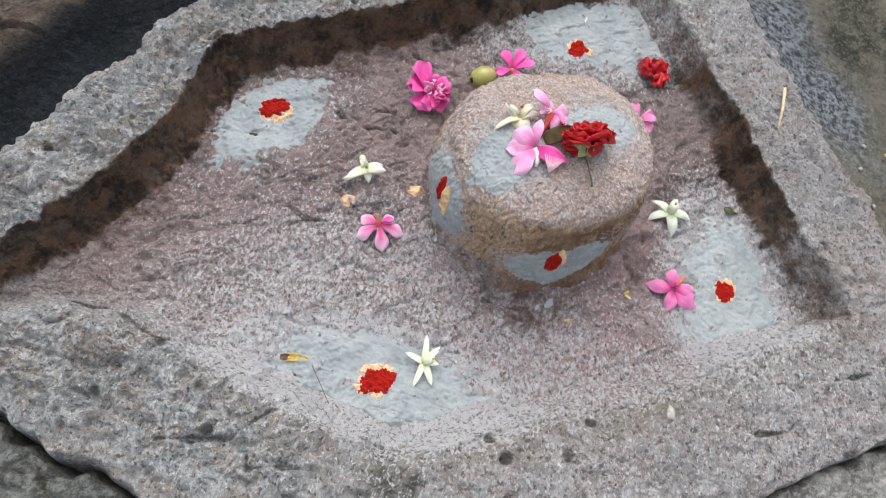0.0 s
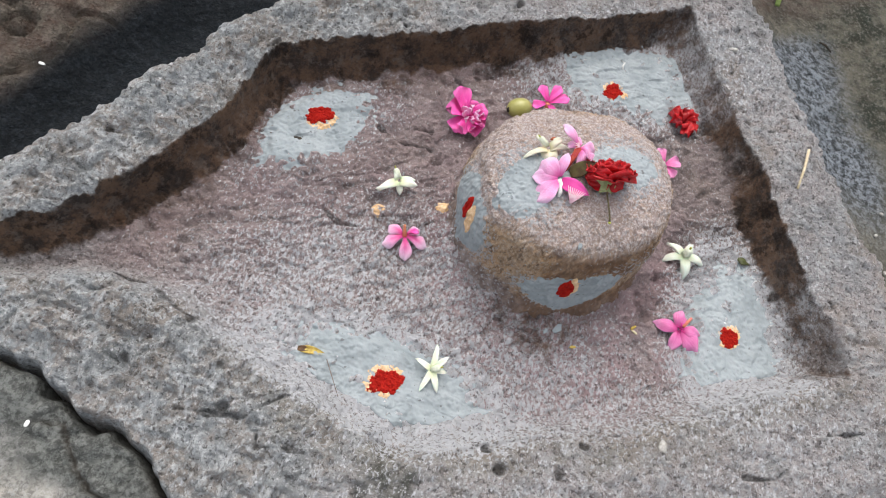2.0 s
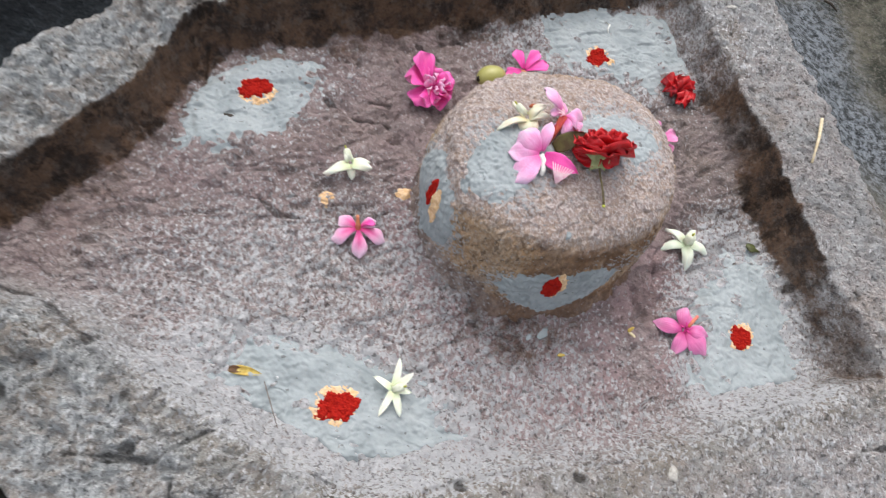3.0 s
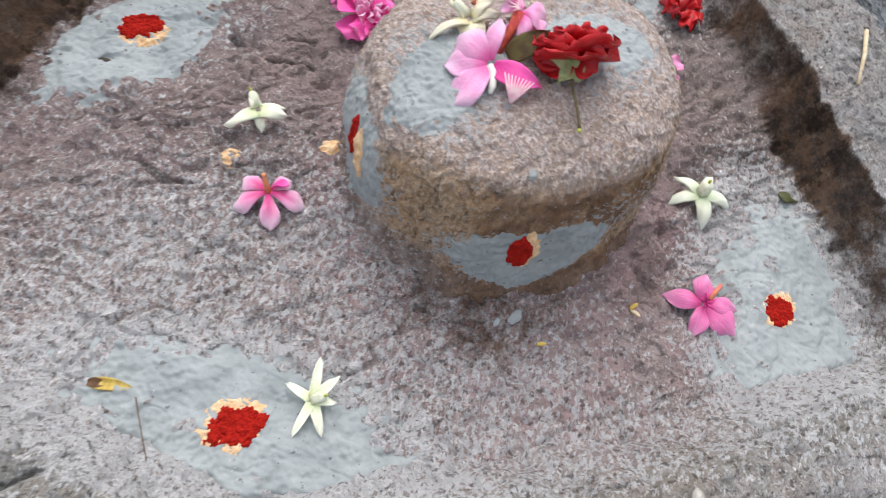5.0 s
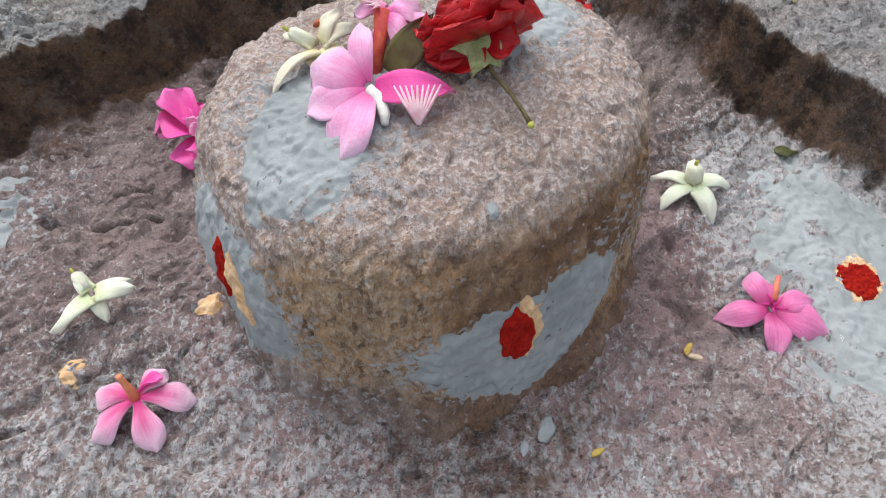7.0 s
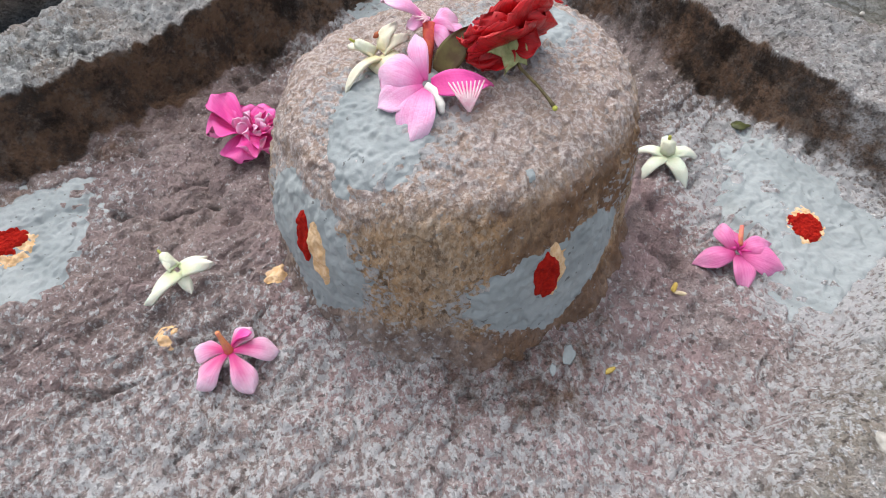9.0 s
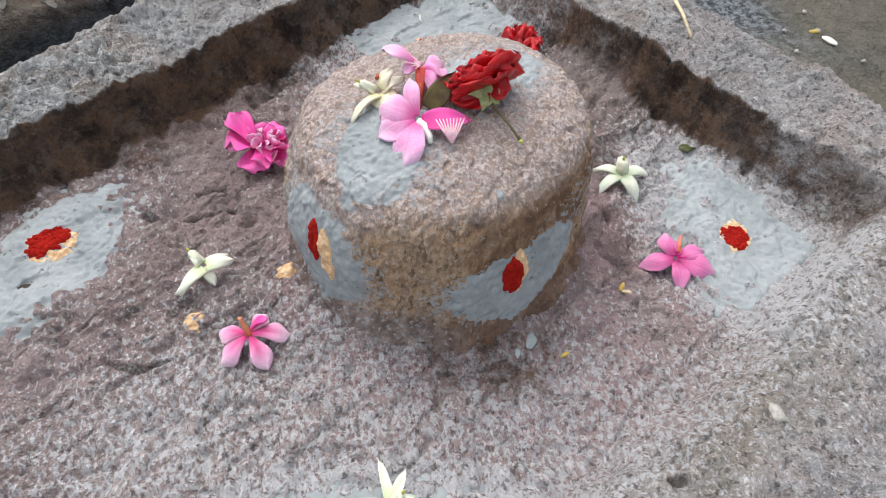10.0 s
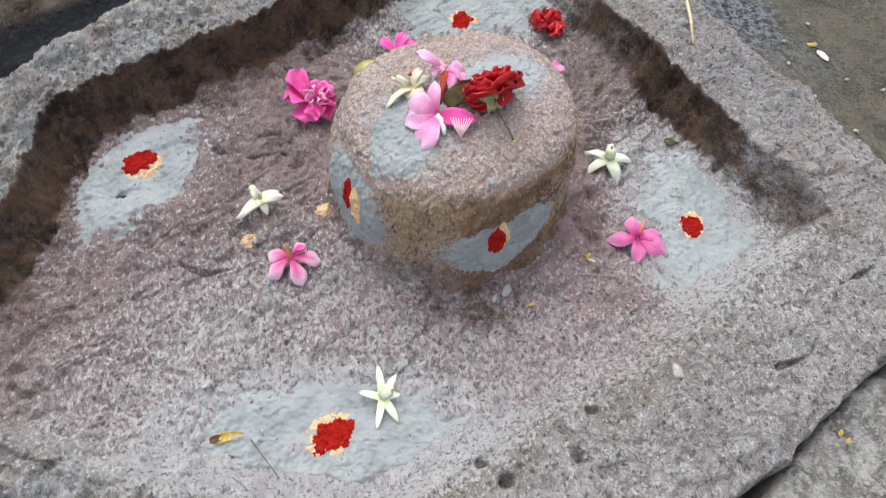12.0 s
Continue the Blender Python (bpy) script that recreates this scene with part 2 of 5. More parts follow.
def ground_material():
    k = Nodes("wet_earth_and_rock", 0.8, 0.2)
    c = k.mix(k.noise(20, 6, 0.75, 0.4, 0.6), (0.045, 0.052, 0.038), (0.215, 0.20, 0.155))
    c = k.mix(k.math("MULTIPLY", k.noise(60, 4, 0.7), 0.5), c, (0.05, 0.04, 0.026))
    c = k.mix(k.math("MULTIPLY", k.noise(240, 4, 0.75, 0.5, 0.62), 0.5), c, (0.30, 0.285, 0.25))
    c = k.mix(k.math("MULTIPLY", k.attr("dry"), k.math("ADD", 0.35, k.math("MULTIPLY", k.noise(22, 5, 0.7), 0.5))), c, (0.235, 0.22, 0.18))
    silt = k.mix(k.noise(130, 6, 0.8, 0.42, 0.58), (0.030, 0.038, 0.046), (0.36, 0.395, 0.44))
    c = k.mix(k.math("MULTIPLY", k.attr("film"), 0.85), c, silt)
    c = k.mix(k.math("MULTIPLY", k.attr("rust"), k.math("ADD", 0.4, k.math("MULTIPLY", k.noise(34, 5, 0.7), 0.5))), c, k.mix(k.noise(70, 5, 0.75), (0.105, 0.066, 0.050), (0.19, 0.15, 0.125)))
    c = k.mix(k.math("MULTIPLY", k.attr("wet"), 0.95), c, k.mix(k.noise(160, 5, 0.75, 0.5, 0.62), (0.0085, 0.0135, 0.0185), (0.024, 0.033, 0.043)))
    rough = k.math("SUBTRACT", 0.85, k.math("MULTIPLY", k.attr("film"), 0.4))
    n = k.bump(k.noise(260, 4, 0.75, 0.2, 0.8), 0.9, 0.004)
    n = k.bump(k.noise(70, 4, 0.7, 0.2, 0.8), 0.8, 0.010, n)
    return k.done(c, n, rough)


def paving_material():
    k = Nodes("worn_paving_stone", 0.85, 0.3)
    c = k.mix(k.noise(30, 6, 0.75, 0.4, 0.6), (0.155, 0.155, 0.145), (0.37, 0.37, 0.355))
    c = k.mix(k.math("MULTIPLY", k.attr("tan"), k.math("ADD", k.math("MULTIPLY", k.noise(30, 4, 0.6), 0.5), 0.2)), c, (0.45, 0.41, 0.345))
    c = k.mix(k.math("MULTIPLY", k.noise(110, 5, 0.75, 0.45, 0.6), 0.6), c, (0.085, 0.08, 0.07))
    c = k.mix(k.math("MULTIPLY", k.noise(260, 5, 0.75, 0.5, 0.58), 0.6), c, (0.46, 0.455, 0.43))
    c = k.mix(k.math("MULTIPLY", k.noise(300, 3, 0.7, 0.58, 0.7), 0.6), c, (0.06, 0.055, 0.05))
    c = k.mix(k.math("MULTIPLY", k.attr("strip"), 0.85), c, k.mix(k.noise(160, 6, 0.8, 0.42, 0.58), (0.030, 0.033, 0.029), (0.150, 0.158, 0.146)))
    c = k.mix(k.math("MULTIPLY", k.attr("soil"), 0.85), c, (0.035, 0.027, 0.02))
    n = k.bump(k.noise(260, 4, 0.7, 0.2, 0.8), 0.6, 0.0025)
    return k.done(c, n)


def petal_material(name, base, mid, tip, rough=0.5, veins=0.25, reach=0.45, rib=0.0):
    k = Nodes(name, rough, 0.35)
    c = k.mix(k.ramp(k.attr("along"), 0.05, reach), base, mid)
    c = k.mix(k.ramp(k.attr("along"), 0.5, 1.0), c, tip)
    flow = k.n.new("ShaderNodeCombineXYZ")
    k.l.new(k.math("MULTIPLY", k.attr("across"), 7.0), flow.inputs["X"])
    k.l.new(k.attr("along"), flow.inputs["Y"])
    line = k.noise(1.3, 3, 0.6, 0.45, 0.68, flow.outputs["Vector"])
    c = k.mix(k.math("MULTIPLY", line, 1.5 * veins), c, base)
    c = k.mix(k.math("MULTIPLY", k.noise(300, 3, 0.6), 0.5 * veins), c, base)
    side = k.ramp(k.math("ABSOLUTE", k.attr("across"), 0.0), 0.7, 1.0)
    c = k.mix(k.math("MULTIPLY", side, 0.35), c, tip)
    if rib:
        core = k.math("MULTIPLY", k.math("SUBTRACT", 1.0, k.ramp(k.math("ABSOLUTE", k.attr("across"), 0.0), 0.08, 0.6)), k.math("SUBTRACT", 1.0, k.ramp(k.attr("along"), 0.3, 0.95)))
        c = k.mix(k.math("MULTIPLY", core, rib), c, base)
    k.b.inputs["Subsurface Weight"].default_value = 0.25
    k.b.inputs["Subsurface Radius"].default_value = (0.004, 0.002, 0.002)
    k.b.inputs["Subsurface Scale"].default_value = 0.5
    return k.done(c, k.bump(k.noise(700, 2, 0.5, 0.2, 0.8), 0.25, 0.0006))


def plain(name, a, b, scale=300, rough=0.6, spec=0.4):
    k = Nodes(name, rough, spec)
    return k.done(k.mix(k.noise(scale, 3, 0.6), a, b), k.bump(k.noise(scale * 1.5, 3, 0.6, 0.2, 0.8), 0.3, 0.0006))


PAVING = paving_material()
MAGENTA = petal_material("magenta_petal", (0.60, 0.03, 0.25), (0.80, 0.08, 0.38), (0.85, 0.16, 0.47))
ROSY = petal_material("pink_petal", (0.58, 0.07, 0.26), (0.72, 0.20, 0.43), (0.77, 0.34, 0.55), 0.5, 0.36)
PALE = petal_material("pale_pink_petal", (0.58, 0.04, 0.22), (0.81, 0.40, 0.60), (0.86, 0.62, 0.75), 0.5, 0.2, 0.7, 0.7)
BLUSH = petal_material("blush_petal", (0.70, 0.12, 0.36), (0.80, 0.37, 0.60), (0.85, 0.56, 0.74))
CREAM = petal_material("cream_petal", (0.62, 0.68, 0.42), (0.78, 0.80, 0.66), (0.82, 0.84, 0.74), 0.55, 0.15)
IVORY = petal_material("ivory_petal", (0.66, 0.60, 0.36), (0.78, 0.74, 0.58), (0.82, 0.79, 0.66), 0.55, 0.2)
GREENISH = petal_material("greenish_white_petal", (0.50, 0.57, 0.38), (0.70, 0.75, 0.63), (0.76, 0.79, 0.71), 0.55, 0.15)
SCARLET = petal_material("scarlet_petal", (0.16, 0.003, 0.005), (0.48, 0.007, 0.011), (0.62, 0.018, 0.024), 0.36, 0.42)
FRINGE = plain("pale_fringe", (0.85, 0.60, 0.66), (0.80, 0.42, 0.52))
WHITE = plain("chalky_white", (0.80, 0.80, 0.76), (0.70, 0.70, 0.66))
TUBE = plain("orange_red_tube", (0.62, 0.12, 0.06), (0.50, 0.05, 0.05))
AMBER = plain("amber_tube", (0.72, 0.30, 0.12), (0.66, 0.18, 0.14))
LEAF = plain("olive_leaf", (0.075, 0.085, 0.025), (0.045, 0.045, 0.018), 120, 0.45)
ROSELEAF = plain("brown_olive_leaf", (0.145, 0.125, 0.040), (0.085, 0.050, 0.020), 90, 0.45)
SEPAL = plain("pale_green_sepal", (0.42, 0.45, 0.22), (0.28, 0.31, 0.13))
STEM = plain("brown_green_stem", (0.16, 0.13, 0.05), (0.09, 0.07, 0.035))
LIME = plain("yellow_green", (0.50, 0.52, 0.10), (0.40, 0.40, 0.07))
FRUIT = plain("green_grape_skin", (0.44, 0.42, 0.15), (0.36, 0.34, 0.10), 60, 0.3, 0.5)
BLACK = plain("dried_black", (0.02, 0.016, 0.012), (0.05, 0.035, 0.02))
STRAW = plain("straw", (0.68, 0.58, 0.40), (0.58, 0.47, 0.30))
YELLOW = plain("yellow_bit", (0.62, 0.49, 0.14), (0.46, 0.31, 0.06))
RUST = plain("rusty_petal", (0.46, 0.12, 0.03), (0.28, 0.06, 0.02))
UMBER = plain("umber_dry", (0.14, 0.07, 0.03), (0.07, 0.035, 0.015))
DRYLEAF = plain("grey_dry_leaf", (0.17, 0.165, 0.145), (0.07, 0.065, 0.055), 90)
GRASS = plain("grass_green", (0.16, 0.22, 0.05), (0.11, 0.16, 0.03), 90)
GRIT = plain("pale_grit", (0.48, 0.46, 0.42), (0.32, 0.30, 0.27))
WAX = plain("waxy_cream", (0.74, 0.76, 0.62), (0.66, 0.69, 0.52))
WAXGREEN = plain("waxy_pale_green", (0.64, 0.71, 0.50), (0.54, 0.62, 0.38))
STONE, OCHRE, PASTE, GROUND = stone_material(), ochre_material(), smear_material(), ground_material()
KUMKUM = powder("vermilion_powder", (0.42, 0.018, 0.010), (0.30, 0.010, 0.008))
SANDAL = powder("sandal_paste", (0.80, 0.58, 0.37), (0.68, 0.43, 0.22), 260)

# ---- the carved basin: one slab with a sunken floor and a spout ----
PIT = [(-0.146, 0.511), (0.232, 0.808), (0.345, 0.64), (0.482, 0.437), (0.30, 0.296), (0.113, 0.196),
       (0.0, 0.212), (-0.09, 0.232), (-0.16, 0.228), (-0.25, 0.186), (-0.60, -0.16), (-0.63, -0.13),
       (-0.269, 0.215), (-0.206, 0.285), (-0.162, 0.385)]
SLAB = [(-0.31, 0.235), (-0.262, 0.34), (-0.234, 0.434), (-0.20, 0.53), (-0.14, 0.60), (-0.05, 0.715), (0.235, 0.97),
        (0.30, 0.89), (0.40, 0.725), (0.47, 0.61), (0.62, 0.40), (0.44, 0.268), (0.12, 0.045), (0.02, 0.10),
        (-0.09, 0.134), (-0.21, 0.149), (-0.29, 0.10), (-0.56, -0.22), (-0.70, -0.10)]
RIM = 0.044


def jitter(x, y, a=0.006):
    return a * (vnoise(x, y, 0 * x, 0.05) - 0.5) + 0.5 * a * (vnoise(x, y, 0 * x + 3, 0.016) - 0.5)


def lip_line(x, y):
    """Distance from the chipped lip of the sunken floor: negative inside."""
    return signed(x, y, PIT) + jitter(x, y, 0.008) + 0.005 * (vnoise(x, y, 0 * x + 51, 0.011) - 0.5)


def pit_depth(x, y):
    """0 on the rim, 1 on the sunken floor."""
    d = lip_line(x, y)
    t = np.clip((0.003 - d) / 0.020, 0, 1)
    steep = smooth(0.0, 0.30, t) * (1 - (1 - t) ** 1.8)
    front = smooth(0.34, 0.28, y - 0.25 * x)
    return steep + (smooth(0.012, -0.034, d) - steep) * front


def flakes(x, y):
    """Shallow scarps of flaked stone: level plates with short broken edges."""
    a, b = 0.80 * x + 0.60 * y, -0.60 * x + 0.80 * y
    wx, wy = a + 0.018 * vnoise(x, y, 0 * x + 52, 0.019), b + 0.012 * vnoise(x, y, 0 * x + 53, 0.014)
    n = 7.0 * (0.65 * vnoise(0.55 * wx, wy, 0 * x + 54, 0.024) + 0.35 * vnoise(0.7 * wx, wy, 0 * x + 55, 0.010))
    f = n - np.floor(n)
    return np.floor(n) + smooth(0.0, 0.22, f) - n


def relief(x, y, z, k=1.0):
    a = 0.0020 * (vnoise(x, y, z, 0.030) - 0.5) + 0.0022 * (vnoise(x, y, z + 2, 0.011) - 0.5)
    pecks = np.minimum(vnoise(x, y, z + 5, 0.0062), 0.55) - 0.5
    ridge = np.abs(vnoise(x, y, z + 8, 0.017) - 0.5)
    return k * (1.7 * a + 0.0078 * pecks + 0.0030 * (vnoise(x, y, z + 7, 0.0034) - 0.5) - 0.0018 * smooth(0.07, 0.0, ridge))


CRACKS = [[(-0.045, 0.388), (-0.020, 0.379), (0.004, 0.384)], [(0.005, 0.515), (0.022, 0.520)],
          [(-0.05, 0.16), (0.0, 0.175), (0.02, 0.205)], [(-0.155, 0.50), (-0.150, 0.517)],
          [(0.058, 0.415), (0.070, 0.424)], [(-0.03, 0.50), (0.0, 0.493), (0.03, 0.50)], [(0.02, 0.60), (0.05, 0.59)],
          [(0.014, 0.171), (0.019, 0.158), (0.036, 0.165), (0.056, 0.169)], [(0.358, 0.679), (0.375, 0.69)], [(0.47, 0.37), (0.50, 0.385)], [(0.40, 0.30), (0.43, 0.312), (0.44, 0.33)],
          [(-0.167, 0.239), (-0.125, 0.243), (-0.097, 0.233), (-0.076, 0.226)], [(-0.142, 0.500), (-0.134, 0.482), (-0.128, 0.468)]]
SMEARS = [(-0.086, 0.468, 0.088, 0.044, 59, 11, 0.4), (0.085, 0.256, 0.114, 0.047, 4, 12, 1.0),
          (0.386, 0.437, 0.104, 0.056, 103, 13, 0.95), (0.216, 0.716, 0.132, 0.062, 24, 14, 0.75)]
HOLES = [(0.248, 0.234, 0.006), (0.200, 0.220, 0.0045), (0.262, 0.268, 0.0035), (-0.106, 0.179, 0.004),
         (0.184, 0.232, 0.003), (0.05, 0.70, 0.004), (-0.05, 0.60, 0.003), (0.455, 0.50, 0.004),
         (-0.019, 0.176, 0.004), (-0.011, 0.153, 0.003), (0.334, 0.681, 0.0032), (0.302, 0.744, 0.0025), (0.387, 0.719, 0.003), (-0.229, 0.348, 0.003)]


def gouges(x, y):
    """Short slanting tool marks on the back of the sunken floor."""
    a = 0.80 * x + 0.60 * y + 0.012 * vnoise(x, y, 0 * x + 31, 0.03)
    b = -0.60 * x + 0.80 * y + 0.012 * vnoise(x, y, 0 * x + 32, 0.03)
    g = vnoise(a / 0.030, b / 0.0085, 0 * x + 33, 1.0)
    return smooth(0.70, 0.86, g) * mauve_mask(x, y)


def crag_mask(x, y):
    return (1 - pit_depth(x, y)) * smooth(0.16, -0.06, x + 0.25 * (y - 0.3) + 0.08 * (vnoise(x, y, 0 * x + 34, 0.06) - 0.5))


def marks(x, y):
    """Cracks and small holes: 0 on whole stone, up to 1 in their middle."""
    out = 0 * x
    wob = 0.006 * (vnoise(x, y, 0 * x + 6, 0.012) - 0.5)
    for line in CRACKS:
        for (ax, ay), (bx, by) in zip(line, line[1:]):
            dx, dy = bx - ax, by - ay
            t = np.clip(((x - ax) * dx + (y - ay) * dy) / (dx * dx + dy * dy), 0, 1)
            out = np.maximum(out, 0.8 * smooth(0.0023, 0.0005, np.abs(np.hypot(x - ax - t * dx, y - ay - t * dy) + 0.7 * wob)))
    for hx, hy, r in HOLES:
        out = np.maximum(out, smooth(1.3 * r, 0.5 * r, np.hypot(x - hx, y - hy) + wob))
    lip = np.abs(signed(x, y, PIT) + jitter(x, y, 0.008) + 0.002)
    lip = smooth(0.0022, 0.0005, lip) * smooth(0.44, 0.38, y) * smooth(0.10, 0.16, x) * smooth(0.35, 0.55, vnoise(x, y, 0 * x + 38, 0.02))
    return np.maximum(np.maximum(out, 0.45 * gouges(x, y)), 0.3 * lip)


def basin_height(x, y, k=1.0):
    p = pit_depth(x, y)
    top = RIM + 0.006 * (vnoise(x, y, 0 * x + 1, 0.09) - 0.5) - 0.006 * smooth(0.35, 0.15, y - 0.3 * x)
    h = top * (1 - p) + 0.004 * (vnoise(x, y, 0 * x + 4, 0.12) - 0.5) * p
    edge = signed(x, y, SLAB) + jitter(x, y, 0.016) + 0.005 * (vnoise(x, y, 0 * x + 47, 0.013) - 0.5) + 0.004 * (vnoise(x, y, 0 * x + 61, 0.005) - 0.5)
    h = h - 0.006 * smooth(-0.02, 0.0, edge) - 0.10 * smooth(0.0, 0.014, edge)
    h = h + 0.007 * (vnoise(x, y, 0 * x + 15, 0.013) - 0.5) * smooth(0.0, 0.15, p) * smooth(1.0, 0.85, p)
    # soft undulation of the floor and the craggy rim by the spout
    h = h + (0.0024 if k >= 1 else 0.0006) * flakes(x, y) * np.clip(0.35 + mauve_mask(x, y), 0, 1) * p
    h = h + p * (0.0065 * (vnoise(x, y, 0 * x + 35, 0.030) - 0.5) - (0.0024 if k >= 1 else 0.0004) * smooth(0.09, 0.0, np.abs(vnoise(0.8 * x + 0.6 * y, 1.8 * (0.8 * y - 0.6 * x), 0 * x + 39, 0.030) - 0.5)))
    ridge = np.abs(vnoise(x, y, 0 * x + 36, 0.022) - 0.5)
    h = h + crag_mask(x, y) * (0.010 * (vnoise(x, y, 0 * x + 37, 0.034) - 0.5) - 0.0045 * smooth(0.10, 0.0, ridge) + 0.0034 * flakes(1.3 * x + 0.4, 1.3 * y) + 0.005 * (0.5 - np.abs(2 * vnoise(x, y, 0 * x + 56, 0.011) - 1))) * smooth(0.0, -0.02, edge)
    # the floor swells up to the round stone
    h = h + 0.007 * smooth(0.128, 0.092, np.hypot((x - 0.172) / 1.06, y - 0.462) + 0.012 * (vnoise(x, y, 0 * x + 57, 0.02) - 0.5))
    return h + relief(x, y, 0 * x, k) - 0.0045 * marks(x, y)


def moss_mask(x, y):
    """Two dark damp blotches on the front rim."""
    wob = 0.030 * (vnoise(x, y, 0 * x + 58, 0.012) - 0.5)
    return np.maximum(smooth(0.030, 0.016, np.hypot((x - 0.118) / 0.9, y - 0.176) + wob), 0.55 * smooth(0.034, 0.012, np.hypot(x + 0.106, y - 0.180) + wob))


def lip_mask(x, y):
    """Khaki grime along the front lip of the sunken floor."""
    d = signed(x, y, PIT) + 0.02 * (vnoise(x, y, 0 * x + 48, 0.02) - 0.5)
    return smooth(-0.020, 0.0, d) * smooth(0.040, 0.012, d) * smooth(0.46, 0.40, y) * smooth(-0.05, 0.05, x)


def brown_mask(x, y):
    """Brown lichen on the walls of the sunken floor, patchy along the right-hand one; grime and painted shade below."""
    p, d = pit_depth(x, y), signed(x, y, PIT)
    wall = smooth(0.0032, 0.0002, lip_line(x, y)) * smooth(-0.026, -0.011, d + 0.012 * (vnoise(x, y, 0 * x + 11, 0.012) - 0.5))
    # brown grime plus the shade of the walls, painted onto the floor
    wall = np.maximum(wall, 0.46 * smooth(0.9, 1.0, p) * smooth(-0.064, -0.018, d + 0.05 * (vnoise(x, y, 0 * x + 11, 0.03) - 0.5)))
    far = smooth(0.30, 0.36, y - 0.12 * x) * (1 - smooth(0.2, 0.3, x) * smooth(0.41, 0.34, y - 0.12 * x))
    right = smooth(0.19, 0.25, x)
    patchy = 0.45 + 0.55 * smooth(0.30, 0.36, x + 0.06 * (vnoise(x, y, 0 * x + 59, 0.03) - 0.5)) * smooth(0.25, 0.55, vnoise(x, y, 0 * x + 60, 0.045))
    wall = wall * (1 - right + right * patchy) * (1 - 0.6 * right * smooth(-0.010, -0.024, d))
    # dirt ring at the stone's foot with its contact shadow painted in
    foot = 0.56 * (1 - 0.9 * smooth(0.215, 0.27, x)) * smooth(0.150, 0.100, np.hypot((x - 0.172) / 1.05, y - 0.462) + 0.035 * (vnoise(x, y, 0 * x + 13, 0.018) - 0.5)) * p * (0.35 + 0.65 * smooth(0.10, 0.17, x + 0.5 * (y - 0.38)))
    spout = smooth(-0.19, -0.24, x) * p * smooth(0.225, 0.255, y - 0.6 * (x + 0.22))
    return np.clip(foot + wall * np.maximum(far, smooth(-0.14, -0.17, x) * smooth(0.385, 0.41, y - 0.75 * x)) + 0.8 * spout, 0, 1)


def rose_mask(x, y):
    d = np.hypot(x - 0.20, y - 0.42)
    return np.maximum(smooth(0.21, 0.09, d), 0.35 * smooth(0.30, 0.2, np.hypot(x + 0.02, y - 0.47))) * pit_depth(x, y)


def mauve_mask(x, y):
    """Purplish worn stone at the back and left of the sunken floor."""
    n = vnoise(x, y, 0 * x + 14, 0.05) - 0.5
    return smooth(0.33, 0.43, y + 0.06 * n + 0.7 * np.clip(0.02 - x, 0, 0.2)) * smooth(0.46, 0.22, x - 0.6 * (y - 0.4)) * pit_depth(x, y)


def ash_mask(x, y):
    """Loose ash: thick by each smear, thinning outwards."""
    out = 0.66 * smooth(0.24, 0.10, np.hypot((x - 0.10) / 1.3, y - 0.28))
    front = smooth(-0.10, -0.03, signed(x, y, PIT) + 0.05 * (vnoise(x, y, 0 * x + 16, 0.03) - 0.5))
    out = np.maximum(out, 0.62 * front * smooth(0.12, 0.2, x) * smooth(0.47, 0.40, y))
    for cx, cy, rx, ry, turn, seed, dust in SMEARS:
        a = radians(turn)
        lx, ly = (x - cx) * math.cos(a) + (y - cy) * math.sin(a), -(x - cx) * math.sin(a) + (y - cy) * math.cos(a)
        out = np.maximum(out, dust * smooth(1.75, 0.95, np.hypot(lx / rx, ly / ry)))
    return out * smooth(0.0, 0.5, pit_depth(x, y) + 0.25)


core_x, core_y = np.arange(-0.33, 0.66, 0.0013), np.arange(0.02, 1.0, 0.0013)
xs = np.concatenate([np.arange(-0.74, -0.33, 0.004), core_x])
ys = np.concatenate([np.arange(-0.26, 0.02, 0.004), core_y])
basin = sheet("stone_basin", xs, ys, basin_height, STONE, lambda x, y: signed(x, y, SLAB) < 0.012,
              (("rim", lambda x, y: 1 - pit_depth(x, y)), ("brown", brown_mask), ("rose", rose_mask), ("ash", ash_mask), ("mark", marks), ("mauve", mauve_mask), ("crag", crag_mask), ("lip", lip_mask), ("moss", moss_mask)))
tagged(basin, "carved grey stone basin slab with a sunken floor and spout", "stone basin")


# ---- the rounded stone in the middle ----
CENTRE, TURN_S = (0.176, 0.466), radians(28)
PROFILE_R = [1.20, 1.045, 0.985, 0.99, 1.00, 0.995, 0.965, 0.89, 0.74, 0.55, 0.30, 0.0]
PROFILE_Z = [-0.010, 0.006, 0.025, 0.045, 0.064, 0.081, 0.096, 0.108, 0.116, 0.1205, 0.1235, 0.1245]


AX, AY = 0.094, 0.083


def stone_relief(x, y, z, k=1.0):
    z = 0.55 * z
    wx, wy = x + 0.006 * vnoise(x, y, z + 3, 0.007), y + 0.006 * vnoise(x, y, z + 4, 0.007)
    pecks = np.minimum(vnoise(wx, wy, z + 5, 0.0042), 0.58) - 0.5
    return k * (0.0024 * (vnoise(x, y, z, 0.016) - 0.5) + 0.0020 * (vnoise(wx, wy, z + 2, 0.008) - 0.5) + 0.0040 * pecks + 0.0028 * (vnoise(wx, wy, z + 7, 0.0023) - 0.5))



